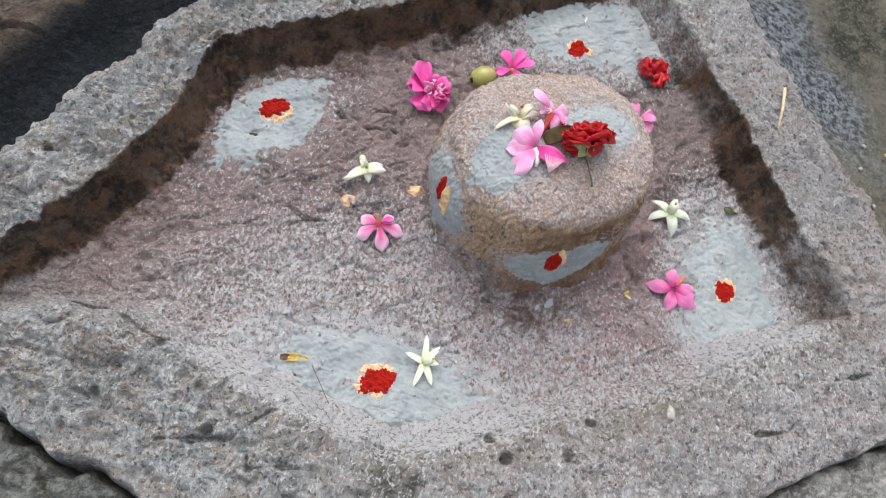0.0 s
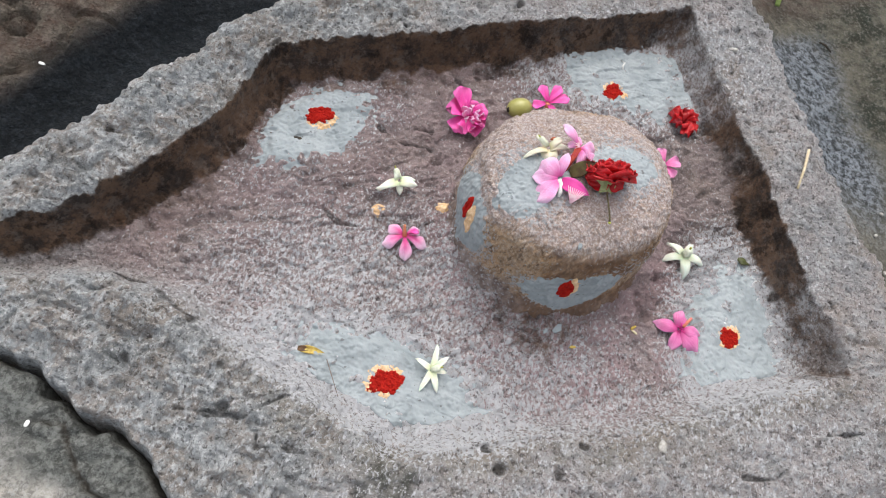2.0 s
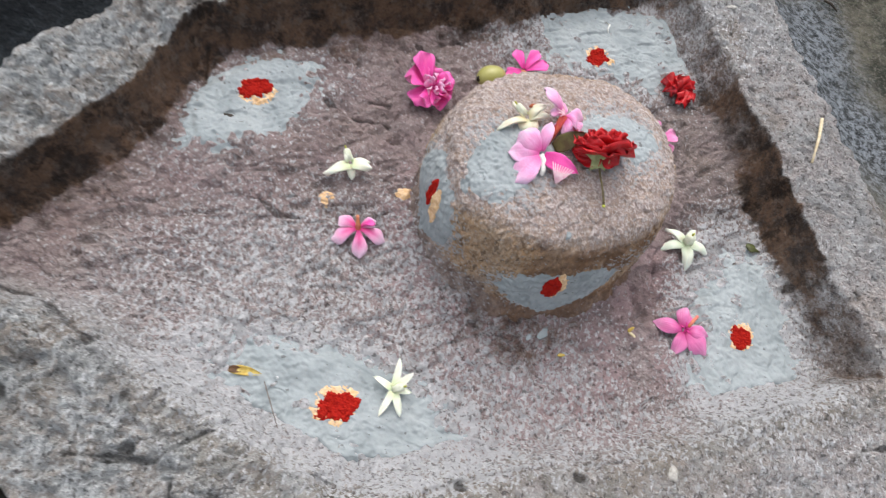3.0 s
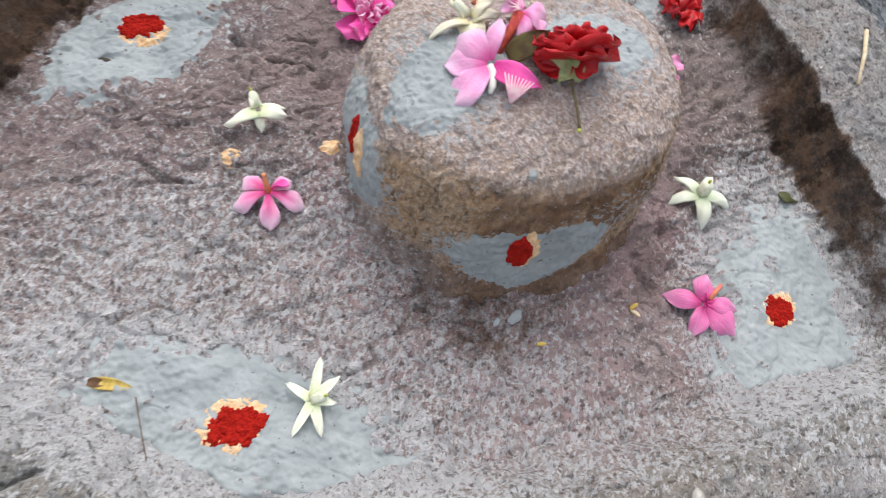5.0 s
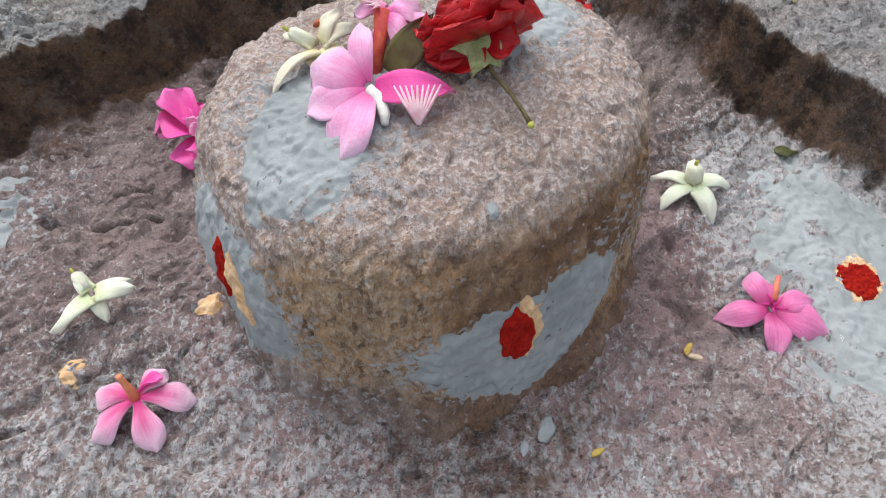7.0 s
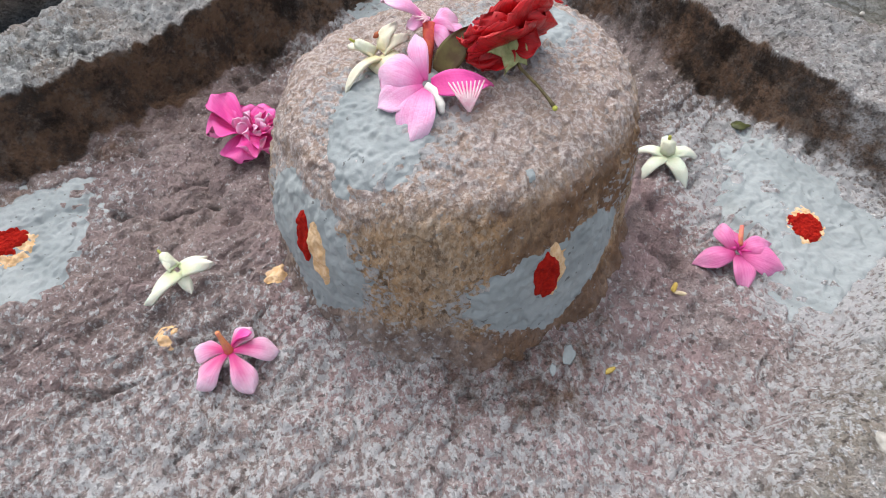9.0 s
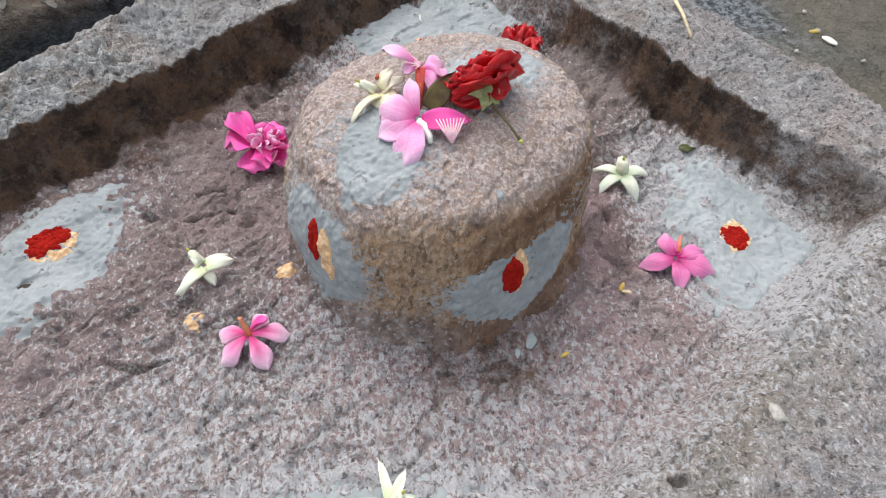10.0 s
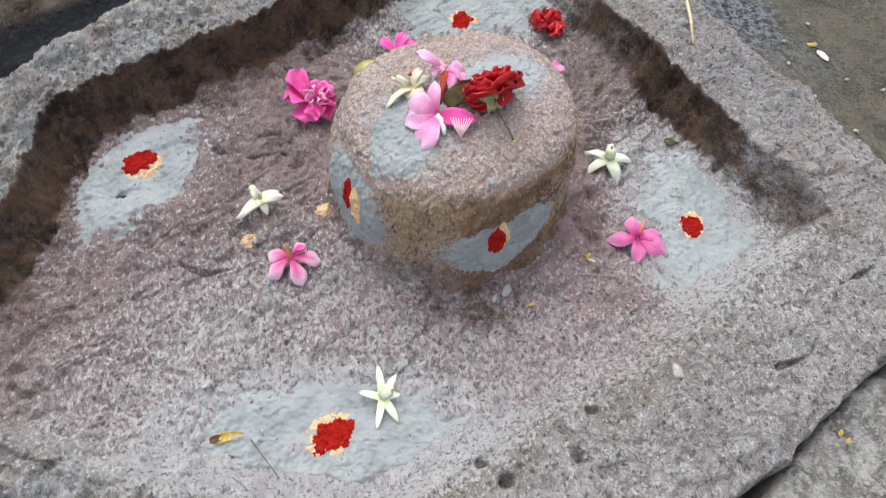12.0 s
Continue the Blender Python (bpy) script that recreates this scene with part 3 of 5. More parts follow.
def stone_at(theta, v, k=1.0):
    """Place on the rounded stone: theta round its axis, v from its foot (0) to its top (1)."""
    u = v * (len(PROFILE_R) - 1)
    seg = np.arange(len(PROFILE_R))
    fine = np.linspace(0, len(PROFILE_R) - 1, 400)
    ker = np.ones(31) / 31
    pad = lambda a: np.convolve(np.pad(np.interp(fine, seg, a), 15, mode="reflect", reflect_type="odd"), ker, "valid")  # noqa: E731
    r, z = np.interp(u, fine, pad(PROFILE_R)), np.interp(u, fine, pad(PROFILE_Z))
    away = np.degrees(theta)
    lobe = lambda at, w: np.exp(-(((away - at + 180) % 360 - 180) / w) ** 2)  # noqa: E731
    r = np.maximum(r, 0) * (1 + (0.115 * smooth(0.100, 0.040, z) - 0.03) * lobe(172, 34) - 0.055 * lobe(-20, 38))
    ca, sa = np.cos(theta - TURN_S), np.sin(theta - TURN_S)
    q = (np.abs(ca) ** 2.3 + np.abs(sa) ** 2.3) ** (-1 / 2.3)
    lx, ly = AX * r * q * ca, AY * r * q * sa
    x = CENTRE[0] + lx * math.cos(TURN_S) - ly * math.sin(TURN_S) - 0.08 * (z - 0.03)
    y = CENTRE[1] + lx * math.sin(TURN_S) + ly * math.cos(TURN_S) + 0.05 * (z - 0.03)
    d = 0.006 * (vnoise(x, y, z, 0.05) - 0.5) + stone_relief(x, y, z + 1, 0.88 * k)
    nx, ny, nz = x - CENTRE[0], y - CENTRE[1], (z - 0.055) * (0.4 + 1.6 * smooth(0.5, 0.8, v))
    n = np.sqrt(nx * nx + ny * ny + nz * nz) + 1e-9
    return x + d * nx / n, y + d * ny / n, z + d * nz / n + (0.05 * (x - CENTRE[0]) - 0.07 * np.maximum(y - CENTRE[1], 0)) * smooth(0.03, 0.11, z)


def stone_ash(x, y, z):
    """Loose ash round the smears on the stone."""
    out = 0.7 * smooth(0.052, 0.026, np.hypot(x - 0.130, y - 0.432)) * smooth(0.10, 0.11, z)
    out = np.maximum(out, 0.7 * smooth(0.050, 0.024, np.hypot(x - 0.200, y - 0.485)) * smooth(0.10, 0.11, z))
    th = np.degrees(np.arctan2(y - CENTRE[1], x - CENTRE[0]))
    for t0, wt, z0, wz in ((-68, 37, 0.046, 0.024), (-151, 27, 0.052, 0.034)):
        out = np.maximum(out, 0.8 * smooth(1.4, 0.8, np.hypot((th - t0) / wt, (z - z0) / wz)))
    out = np.maximum(out, 0.42 * smooth(1.5, 0.6, np.hypot((th + 34) / 24, (z - 0.066) / 0.024)))
    out = np.maximum(out, 0.30 * smooth(1.4, 0.6, np.hypot((th + 122) / 26, (z - 0.010) / 0.024)))
    return out


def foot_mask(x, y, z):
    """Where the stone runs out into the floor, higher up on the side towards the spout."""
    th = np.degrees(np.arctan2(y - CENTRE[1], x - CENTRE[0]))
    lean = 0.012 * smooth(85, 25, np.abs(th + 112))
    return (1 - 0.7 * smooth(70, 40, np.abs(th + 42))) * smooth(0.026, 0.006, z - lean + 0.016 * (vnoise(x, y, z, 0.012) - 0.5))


def stain_shade_mask(x, y, z):
    """Red-brown damp under the shoulder on the front; brown with painted shade below the front smear."""
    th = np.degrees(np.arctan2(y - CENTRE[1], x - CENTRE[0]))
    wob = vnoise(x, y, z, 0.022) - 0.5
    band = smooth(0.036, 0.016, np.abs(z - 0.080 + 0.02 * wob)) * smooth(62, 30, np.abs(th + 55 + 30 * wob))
    # brown base below the smear, carrying the shade of the undercut as colour
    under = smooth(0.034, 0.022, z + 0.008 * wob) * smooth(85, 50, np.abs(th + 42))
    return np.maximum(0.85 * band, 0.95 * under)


TH, VV = np.meshgrid(np.linspace(0, 2 * math.pi, 620, endpoint=False), np.linspace(0, 1, 300))
SX, SY, SZ = stone_at(TH, VV)
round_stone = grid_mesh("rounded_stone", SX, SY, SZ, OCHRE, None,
                  (("crown", smooth(0.094, 0.112, SZ + 0.030 * smooth(0.145, 0.085, SX))), ("foot", foot_mask(SX, SY, SZ)), ("ash", stone_ash(SX, SY, SZ)), ("stain_shade", stain_shade_mask(SX, SY, SZ))), loop=True)
tagged(round_stone, "round-topped ochre stone, pecked and worn, standing in a basin", "stone")


# ---- dried paste and powder ----
def blob(seed, theta, amount=0.16):
    rng = np.random.RandomState(seed)
    r = 1.0 + 0 * theta
    for n in range(2, 15):
        r = r + amount / n ** 0.8 * rng.uniform(-1, 1) * np.cos(n * theta + rng.uniform(0, 6.3))
    return r


def smear(name, cx, cy, rx, ry, turn, thick, material, seed, label, category, amount=0.16, lift=0.0, sink=0.0016, k=0.5, rag=0.0, grain=0.0024, rows=100):
    """A thin uneven layer on the basin that thins out to nothing at its ragged edge."""
    T, R = np.meshgrid(np.linspace(0, 2 * math.pi, 3 * rows, endpoint=False), np.linspace(0.0, 1.0, rows))
    q = blob(seed, T, amount) * R
    lx, ly, a = rx * q * np.cos(T), ry * q * np.sin(T), radians(turn)
    X, Y = cx + lx * math.cos(a) - ly * math.sin(a), cy + lx * math.sin(a) + ly * math.cos(a)
    Z = basin_height(X, Y, k) + lift + thick - (thick + sink) * smooth(0.55, 1.0, R)
    Z = Z + rag * (0.25 + R) * (vnoise(X, Y, 0 * X + seed, grain) - 0.5) + 1.3 * rag * R * (vnoise(X, Y, 0 * X + seed, 2.5 * grain) - 0.5)
    Z = Z - 0.006 * smooth(0.985, 0.86, pit_depth(X, Y))
    return tagged(grid_mesh(name, X, Y, Z, material, loop=True), label, category)


def stone_smear(name, theta, v, wt, wv, thick, material, seed, label, category, amount=0.14, slant=0.0, k=0.8, lift=0.0):
    T, R = np.meshgrid(np.linspace(0, 2 * math.pi, 240, endpoint=False), np.linspace(0.0, 1.0, 90))
    q = blob(seed, T, amount) * R
    th = radians(theta) + radians(wt) * q * np.cos(T)
    vv = np.clip(v + wv * q * np.sin(T) + slant * q * np.cos(T), 0, 0.999)
    x, y, z = stone_at(th, vv, k)
    off = lift + thick - (thick + 0.0016) * smooth(0.6, 1.0, R) + 0.0020 * (0.05 + R * R) * (vnoise(x, y, z, 0.0026) - 0.5)
    nx, ny, nz = x - CENTRE[0], y - CENTRE[1], (z - 0.055) * (0.4 + 1.6 * smooth(0.5, 0.8, vv))
    n = np.sqrt(nx * nx + ny * ny + nz * nz) + 1e-9
    return tagged(grid_mesh(name, x + off * nx / n, y + off * ny / n, z + off * nz / n, material, loop=True), label, category)


ASHY = "pale grey dried ash paste smeared on the stone"
for cx, cy, rx, ry, turn, seed, dust in SMEARS:
    smear("ash_smear", cx, cy, rx, ry, turn, 0.0012, PASTE, seed, ASHY, "paste smear", 0.09, 0.0010, 0.0034, 0.40, 0.0022)
for cx, cy, rx, ry, turn, seed, dx, dy in ((-0.088, 0.481, 0.0174, 0.0120, 30, 21, 0.004, -0.003),
                                           (0.088, 0.256, 0.0186, 0.0144, 35, 22, -0.003, 0.0015),
                                           (0.380, 0.441, 0.0126, 0.0126, 60, 23, 0.002, 0.003),
                                           (0.187, 0.678, 0.0156, 0.0120, 30, 24, 0.002, 0.002)):
    smear("sandal_dab", cx + 0.7 * dx, cy + 0.7 * dy, 1.46 * rx, 1.46 * ry, turn, 0.0006, SANDAL, seed + 10,
          "pale orange sandal paste dab under red powder", "paste dab", 0.16, 0.0018, 0.0022, 0.40, 0.0014, 0.0012, 64)
    smear("vermilion_dab", cx, cy, 1.12 * rx, 1.12 * ry, turn, 0.0018, KUMKUM, seed,
          "bright red vermilion powder dab", "powder dab", 0.22, 0.0020, 0.0036, 0.40, 0.0022, 0.0010, 64)
for cx, cy, r, seed in ((0.010, 0.411, 0.0065, 41), (0.067, 0.440, 0.0050, 42), (0.383, 0.459, 0.006, 43)):
    smear("sandal_spot", cx, cy, 1.3 * r, 1.1 * r, 20, 0.0003, SANDAL, seed, "small orange spot of dried sandal paste", "paste dab", 0.25, 0.0011, 0.0018, 0.55, 0.0008, 0.0024, 40)


def top_inverse(x, y):
    """theta and v of the crown of the round stone under x, y."""
    dx, dy = x - CENTRE[0] + 0.0075, y - CENTRE[1] - 0.0047
    a = (dx * math.cos(TURN_S) + dy * math.sin(TURN_S)) / AX
    b = (-dx * math.sin(TURN_S) + dy * math.cos(TURN_S)) / AY
    f = np.arctan2(b, a)
    q = (np.abs(np.cos(f)) ** 2.3 + np.abs(np.sin(f)) ** 2.3) ** (-1 / 2.3)
    r = np.hypot(a, b) / q
    v = np.interp(r, PROFILE_R[:3:-1], np.arange(11, 3, -1) / 11)
    return f + TURN_S, v


def crown_z(x, y):
    th, v = top_inverse(np.array([x]), np.array([y]))
    return float(stone_at(th, v, 0.3)[2][0])


def rest(centre, tips, gap=0.002):
    """Lifts petal tips that would sink into the crown of the round stone."""
    return [(a, b, max(c, crown_z(centre[0] + a, centre[1] + b) + gap - centre[2]), *more) for a, b, c, *more in tips]


def crown_smear(name, cx, cy, rx, ry, turn, material, seed, label, category):
    T, R = np.meshgrid(np.linspace(0, 2 * math.pi, 300, endpoint=False), np.linspace(0.0, 1.0, 110))
    q, a = blob(seed, T, 0.10) * R, radians(turn)
    lx, ly = rx * q * np.cos(T), ry * q * np.sin(T)
    th, v = top_inverse(cx + lx * math.cos(a) - ly * math.sin(a), cy + lx * math.sin(a) + ly * math.cos(a))
    x, y, z = stone_at(th, v, 0.45)
    off = 0.0009 - 0.0027 * smooth(0.6, 1.0, R) + 0.0020 * (0.2 + R) * (vnoise(x, y, z, 0.0026) - 0.5)
    nx, ny, nz = x - CENTRE[0], y - CENTRE[1], (z - 0.055) * 2
    n = np.sqrt(nx * nx + ny * ny + nz * nz) + 1e-9
    return tagged(grid_mesh(name, x + off * nx / n, y + off * ny / n, z + off * nz / n, material, loop=True), label, category)


crown_smear("ash_smear", 0.130, 0.433, 0.044, 0.033, 60, PASTE, 51, ASHY, "paste smear")
crown_smear("ash_smear", 0.200, 0.484, 0.042, 0.030, 40, PASTE, 59, ASHY, "paste smear")
stone_smear("ash_smear", -65, 0.278, 37, 0.180, 0.0014, PASTE, 52, ASHY, "paste smear", 0.07, k=0.6)
stone_smear("ash_smear", -149, 0.325, 30, 0.240, 0.0014, PASTE, 53, ASHY, "paste smear", 0.07, k=0.6)
stone_smear("ash_fleck", -74, 0.640, 1.9, 0.024, 0.0004, PASTE, 54, "small pale grey fleck of dried ash paste", "paste smear", 0.3)
stone_smear("sandal_dab", -69.6, 0.320, 7.6, 0.108, 0.0010, SANDAL, 55, "pale orange sandal paste dab under red powder", "paste dab", 0.14, lift=0.0007)
stone_smear("vermilion_dab", -71.3, 0.318, 6.0, 0.092, 0.0018, KUMKUM, 56, "bright red vermilion powder dab", "powder dab", 0.14, lift=0.001)
stone_smear("sandal_dab", -142.5, 0.335, 5.4, 0.140, 0.0010, SANDAL, 57, "streak of pale orange sandal paste", "paste dab", 0.05, lift=0.0012, k=0.5)
stone_smear("vermilion_dab", -149, 0.358, 4.2, 0.108, 0.0016, KUMKUM, 58, "streak of bright red vermilion powder", "powder dab", 0.1, lift=0.001)


# ---- ground and paving round the basin ----
def ground_height(x, y):
    d = signed(x, y, SLAB)
    right = smooth(0.37, 0.43, y + 0.2 * (x - 0.62)) * smooth(-0.2, 0.0, x - y + 0.75)
    left = smooth(0.40, 0.48, y - x)
    rough = 0.006 * (vnoise(x, y, 0 * x, 0.06) - 0.5) + 0.003 * (vnoise(x, y, 0 * x + 2, 0.018) - 0.5)
    rough = rough + 0.0015 * (vnoise(x, y, 0 * x + 3, 0.007) - 0.5)
    h_right = 0.028 - 0.012 * smooth(0.0, 0.05, d) + 0.010 * smooth(0.10, 0.2, d)
    h_left = -0.030 + 0.035 * smooth(0.055, 0.11, d + 0.03 * (vnoise(x, y, 0 * x + 5, 0.07) - 0.5)) + 0.02 * smooth(0.1, 0.3, d)
    crag = smooth(0.07, 0.13, d) * smooth(0.9, 0.4, d)
    h_left = h_left + crag * (0.030 * (vnoise(x, y, 0 * x + 41, 0.055) - 0.5) - 0.014 * smooth(0.12, 0.0, np.abs(vnoise(x, y, 0 * x + 42, 0.035) - 0.5)))
    h_front = -0.035
    h = h_front + (h_right - h_front) * right
    h = h + (h_left - h) * left * (1 - right)
    far = smooth(0.6, 3.0, d)
    h = h * (1 - far)
    return np.where(d < -0.012, -0.055, h + rough)


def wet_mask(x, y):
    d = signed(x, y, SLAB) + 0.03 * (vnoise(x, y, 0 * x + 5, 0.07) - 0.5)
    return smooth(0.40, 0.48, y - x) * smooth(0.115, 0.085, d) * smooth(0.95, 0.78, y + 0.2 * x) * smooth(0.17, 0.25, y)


def film_mask(x, y):
    d = signed(x, y, SLAB) + 0.04 * (vnoise(x, y, 0 * x + 8, 0.05) - 0.5)
    return smooth(0.0, 0.05, x - y + 0.52) * smooth(0.11, 0.05, d) * smooth(0.58, 0.70, y)


def rust_mask(x, y):
    return smooth(0.50, 0.58, y - x) * smooth(0.9, 0.3, signed(x, y, SLAB))


def dry_mask(x, y):
    d = signed(x, y, SLAB) + 0.5 * (vnoise(x, y, 0 * x + 2, 0.3) - 0.5)
    return np.maximum(smooth(-0.30, -0.18, x - y) * smooth(1.2, 0.5, d), 0.5 * smooth(0.4, 1.4, d))


def spread(lo, hi, step, reach):
    inner = np.arange(lo, hi, step)
    grow = step * np.cumsum(1.28 ** np.arange(1, 40))
    grow = grow[grow < reach]
    return np.concatenate([lo - grow[::-1], inner, inner[-1] + grow])


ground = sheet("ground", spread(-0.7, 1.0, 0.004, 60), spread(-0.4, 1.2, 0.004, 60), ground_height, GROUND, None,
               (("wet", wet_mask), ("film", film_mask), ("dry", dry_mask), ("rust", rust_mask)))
tagged(ground, "dark damp earth with a wet black runnel", "ground", kind="structure")

GAP = [[(-0.150, 0.108), (-0.123, 0.117), (-0.103, 0.100), (-0.082, 0.085), (-0.058, 0.078), (-0.03, 0.04)], [(-0.35, 0.06), (-0.25, 0.09), (-0.2, 0.07)]]


def crack_line(x, y):
    out, wob = 1e9 + 0 * x, 0.006 * (vnoise(x, y, 0 * x + 6, 0.02) - 0.5)
    for line in GAP:
        for (ax, ay), (bx, by) in zip(line, line[1:]):
            dx, dy = bx - ax, by - ay
            t = np.clip(((x - ax) * dx + (y - ay) * dy) / (dx * dx + dy * dy), 0, 1)
            out = np.minimum(out, np.hypot(x - ax - t * dx + wob, y - ay - t * dy + wob))
    return out


def paving(name, level, low, high, label):
    def edge(x, y):
        return signed(x, y, SLAB) + jitter(x, y, 0.022) + 0.010 * (vnoise(x, y, 0 * x + 43, 0.012) - 0.5)

    def height(x, y):
        h = level + 0.004 * (vnoise(x, y, 0 * x + 3, 0.10) - 0.5) + relief(x, y, 0 * x + 9, 1.3)
        h = h + 0.006 * (vnoise(x, y, 0 * x + 44, 0.028) - 0.5) - 0.003 * smooth(0.10, 0.0, np.abs(vnoise(x, y, 0 * x + 45, 0.03) - 0.5))
        h = h - 0.030 * smooth(0.013, 0.005, edge(x, y)) - 0.006 * smooth(0.0035, 0.0005, crack_line(x, y))
        return h + 0.003 * smooth(0.0, 0.006, crack_line(x, y)) * smooth(0.12, 0.06, y - 0.3 * x)

    def tan(x, y):
        return smooth(0.02, 0.06, edge(x, y)) * smooth(0.16, 0.08, y - 0.3 * x) * smooth(0.1, 0.0, x)

    def soil(x, y):
        return np.maximum(0.9 * smooth(0.018, 0.004, edge(x, y) + 0.02 * (vnoise(x, y, 0 * x + 4, 0.03) - 0.5)), smooth(0.003, 0.0005, crack_line(x, y)))

    def strip(x, y):
        return smooth(0.062, 0.040, edge(x, y) + 0.03 * (vnoise(x, y, 0 * x + 46, 0.03) - 0.5)) * smooth(0.12, 0.0, x)

    ob = sheet(name, np.arange(low[0], high[0], 0.003), np.arange(low[1], high[1], 0.003), height, PAVING,
               lambda x, y: edge(x, y) > 0.006, (("tan", tan), ("soil", soil), ("strip", strip)))
    return tagged(ob, label, "paving stone")


paving("paving_stone", 0.022, (-0.62, -0.30), (0.12, 0.142), "cracked brown-grey paving stone beside the basin")
paving("paving_stone", 0.008, (0.125, -0.30), (0.95, 0.39), "flat greenish grey paving stone beside the basin")


# ---- flowers ----
def link(name, me, material, parent, label=""):
    me.materials.clear()
    me.materials.append(material)
    ob = new(name, me)
    ob.parent = parent
    if label:
        ob["label"] = label
    return ob


def part(name, bm, material, parent, label=""):
    me = bpy.data.meshes.new(name)
    bm.to_mesh(me)
    bm.free()
    for p in me.polygons:
        p.use_smooth = True
    return link(name, me, material, parent, label)


def thing(name, at, label, category, group=""):
    ob = new(name)
    ob.empty_display_size = 0.01
    ob.location = at
    return tagged(ob, label, category, group)


def width_oval(u):
    return math.sin(math.pi * min(1, 0.10 + 0.90 * u) ** 0.85) ** 0.75


def width_fan(u):
    return (0.16 + 0.84 * u ** 0.9) * math.sqrt(max(0.0, 1 - max(0, (u - 0.72) / 0.30) ** 2.2))


def width_round(u):
    return (0.24 + 0.76 * math.sin(0.5 * math.pi * min(1, u * 1.45))) * math.sqrt(max(0.0, 1 - max(0, (u - 0.55) / 0.46) ** 2.4))


def width_strap(u):
    return (0.80 + 0.22 * math.sin(math.pi * u)) * (1 - u ** 5) ** 0.6


def width_horn(u):
    return (1.0 - 0.42 * u + 0.10 * math.sin(math.pi * u)) * (1 - u ** 7) ** 0.6


def width_spoon(u):
    return (0.20 + 0.80 * math.sin(0.5 * math.pi * min(1, u / 0.78)) ** 1.6) * math.sqrt(max(0.0, 1 - max(0, (u - 0.58) / 0.43) ** 2.2))


def width_petal(u):
    return (0.35 + 0.65 * math.sin(0.5 * math.pi * min(1, u / 0.6))) * (1 - max(0, (u - 0.45) / 0.56) ** 2.2) ** 0.8 + 0.05


def width_star(u):
    return (0.55 + 0.55 * math.sin(math.pi * min(1, u * 1.05))) * (1 - u ** 3) ** 0.7


def leaf_shape(base, tip, up, wide, width, arch=0.0, cup=0.0, curl=0.0, twist=0.0, ripple=0.0, seed=0, thick=0.0005, rows=14, cols=9):
    """A petal or leaf as a thin closed shell from base to tip. arch lifts its middle, cup its edges, curl bends the tip."""
    rng = random.Random(seed)
    ph, ph2 = rng.uniform(0, 6), rng.uniform(0, 6)
    base, tip = Vector(base), Vector(tip)
    ex = tip - base
    length = ex.length
    ex.normalize()
    ey = Vector(up).cross(ex).normalized()
    ez = ex.cross(ey).normalized()
    me = bpy.data.meshes.new("petal")
    top, along, across = [], [], []
    for i in range(rows):
        u = i / (rows - 1)
        w = 0.5 * wide * width(u) + 0.0002
        a = twist * u
        for j in range(cols):
            v = -1 + 2 * j / (cols - 1)
            sy, sz = w * v, cup * wide * v * v * (0.4 + 0.6 * u)
            sz += ripple * wide * math.sin(3.1 * v + 5 * u + ph) * u + 0.5 * ripple * wide * math.sin(7 * v + ph2) * u * abs(v)
            yy, zz = sy * math.cos(a) - sz * math.sin(a), sy * math.sin(a) + sz * math.cos(a)
            zz += arch * length * math.sin(math.pi * u) + curl * length * u ** 3
            top.append(base + ex * (length * u * (1 - 0.07 * v * v * u)) + ey * yy + ez * zz)
            along.append(u)
            across.append(v)
    n = len(top)
    verts = top + [p - ez * thick for p in top]
    faces = []
    for i in range(rows - 1):
        for j in range(cols - 1):
            q = (i * cols + j, i * cols + j + 1, (i + 1) * cols + j + 1, (i + 1) * cols + j)
            faces += [q[::-1], tuple(k + n for k in q)]
    ring = [j for j in range(cols)] + [i * cols + cols - 1 for i in range(1, rows)]
    ring += [(rows - 1) * cols + j for j in range(cols - 2, -1, -1)] + [i * cols for i in range(rows - 2, 0, -1)]
    for a, b in zip(ring, ring[1:] + ring[:1]):
        faces.append((a, b, b + n, a + n))
    me.from_pydata([tuple(p) for p in verts], [], faces)
    at = me.attributes.new("along", "FLOAT", "POINT")
    at.data.foreach_set("value", np.array(along + along, np.float32))
    at = me.attributes.new("across", "FLOAT", "POINT")
    at.data.foreach_set("value", np.array(across + across, np.float32))
    me.polygons.foreach_set("use_smooth", np.ones(len(me.polygons), bool))
    me.update()
    return me


def tube_shape(points, radii, sides=10):
    """A closed tapering tube along points."""
    bm = bmesh.new()
    pts = [Vector(p) for p in points]
    rings = []
    for i, p in enumerate(pts):
        way = (pts[min(i + 1, len(pts) - 1)] - pts[max(i - 1, 0)]).normalized()
        side = way.orthogonal().normalized()
        other = way.cross(side)
        rings.append([bm.verts.new(p + radii[i] * (side * math.cos(2 * math.pi * k / sides) + other * math.sin(2 * math.pi * k / sides))) for k in range(sides)])
    for a, b in zip(rings, rings[1:]):
        for k in range(sides):
            bm.faces.new((a[k], a[(k + 1) % sides], b[(k + 1) % sides], b[k]))
    bm.faces.new(rings[0][::-1])
    bm.faces.new(rings[-1])
    bmesh.ops.recalc_face_normals(bm, faces=bm.faces)
    return bm


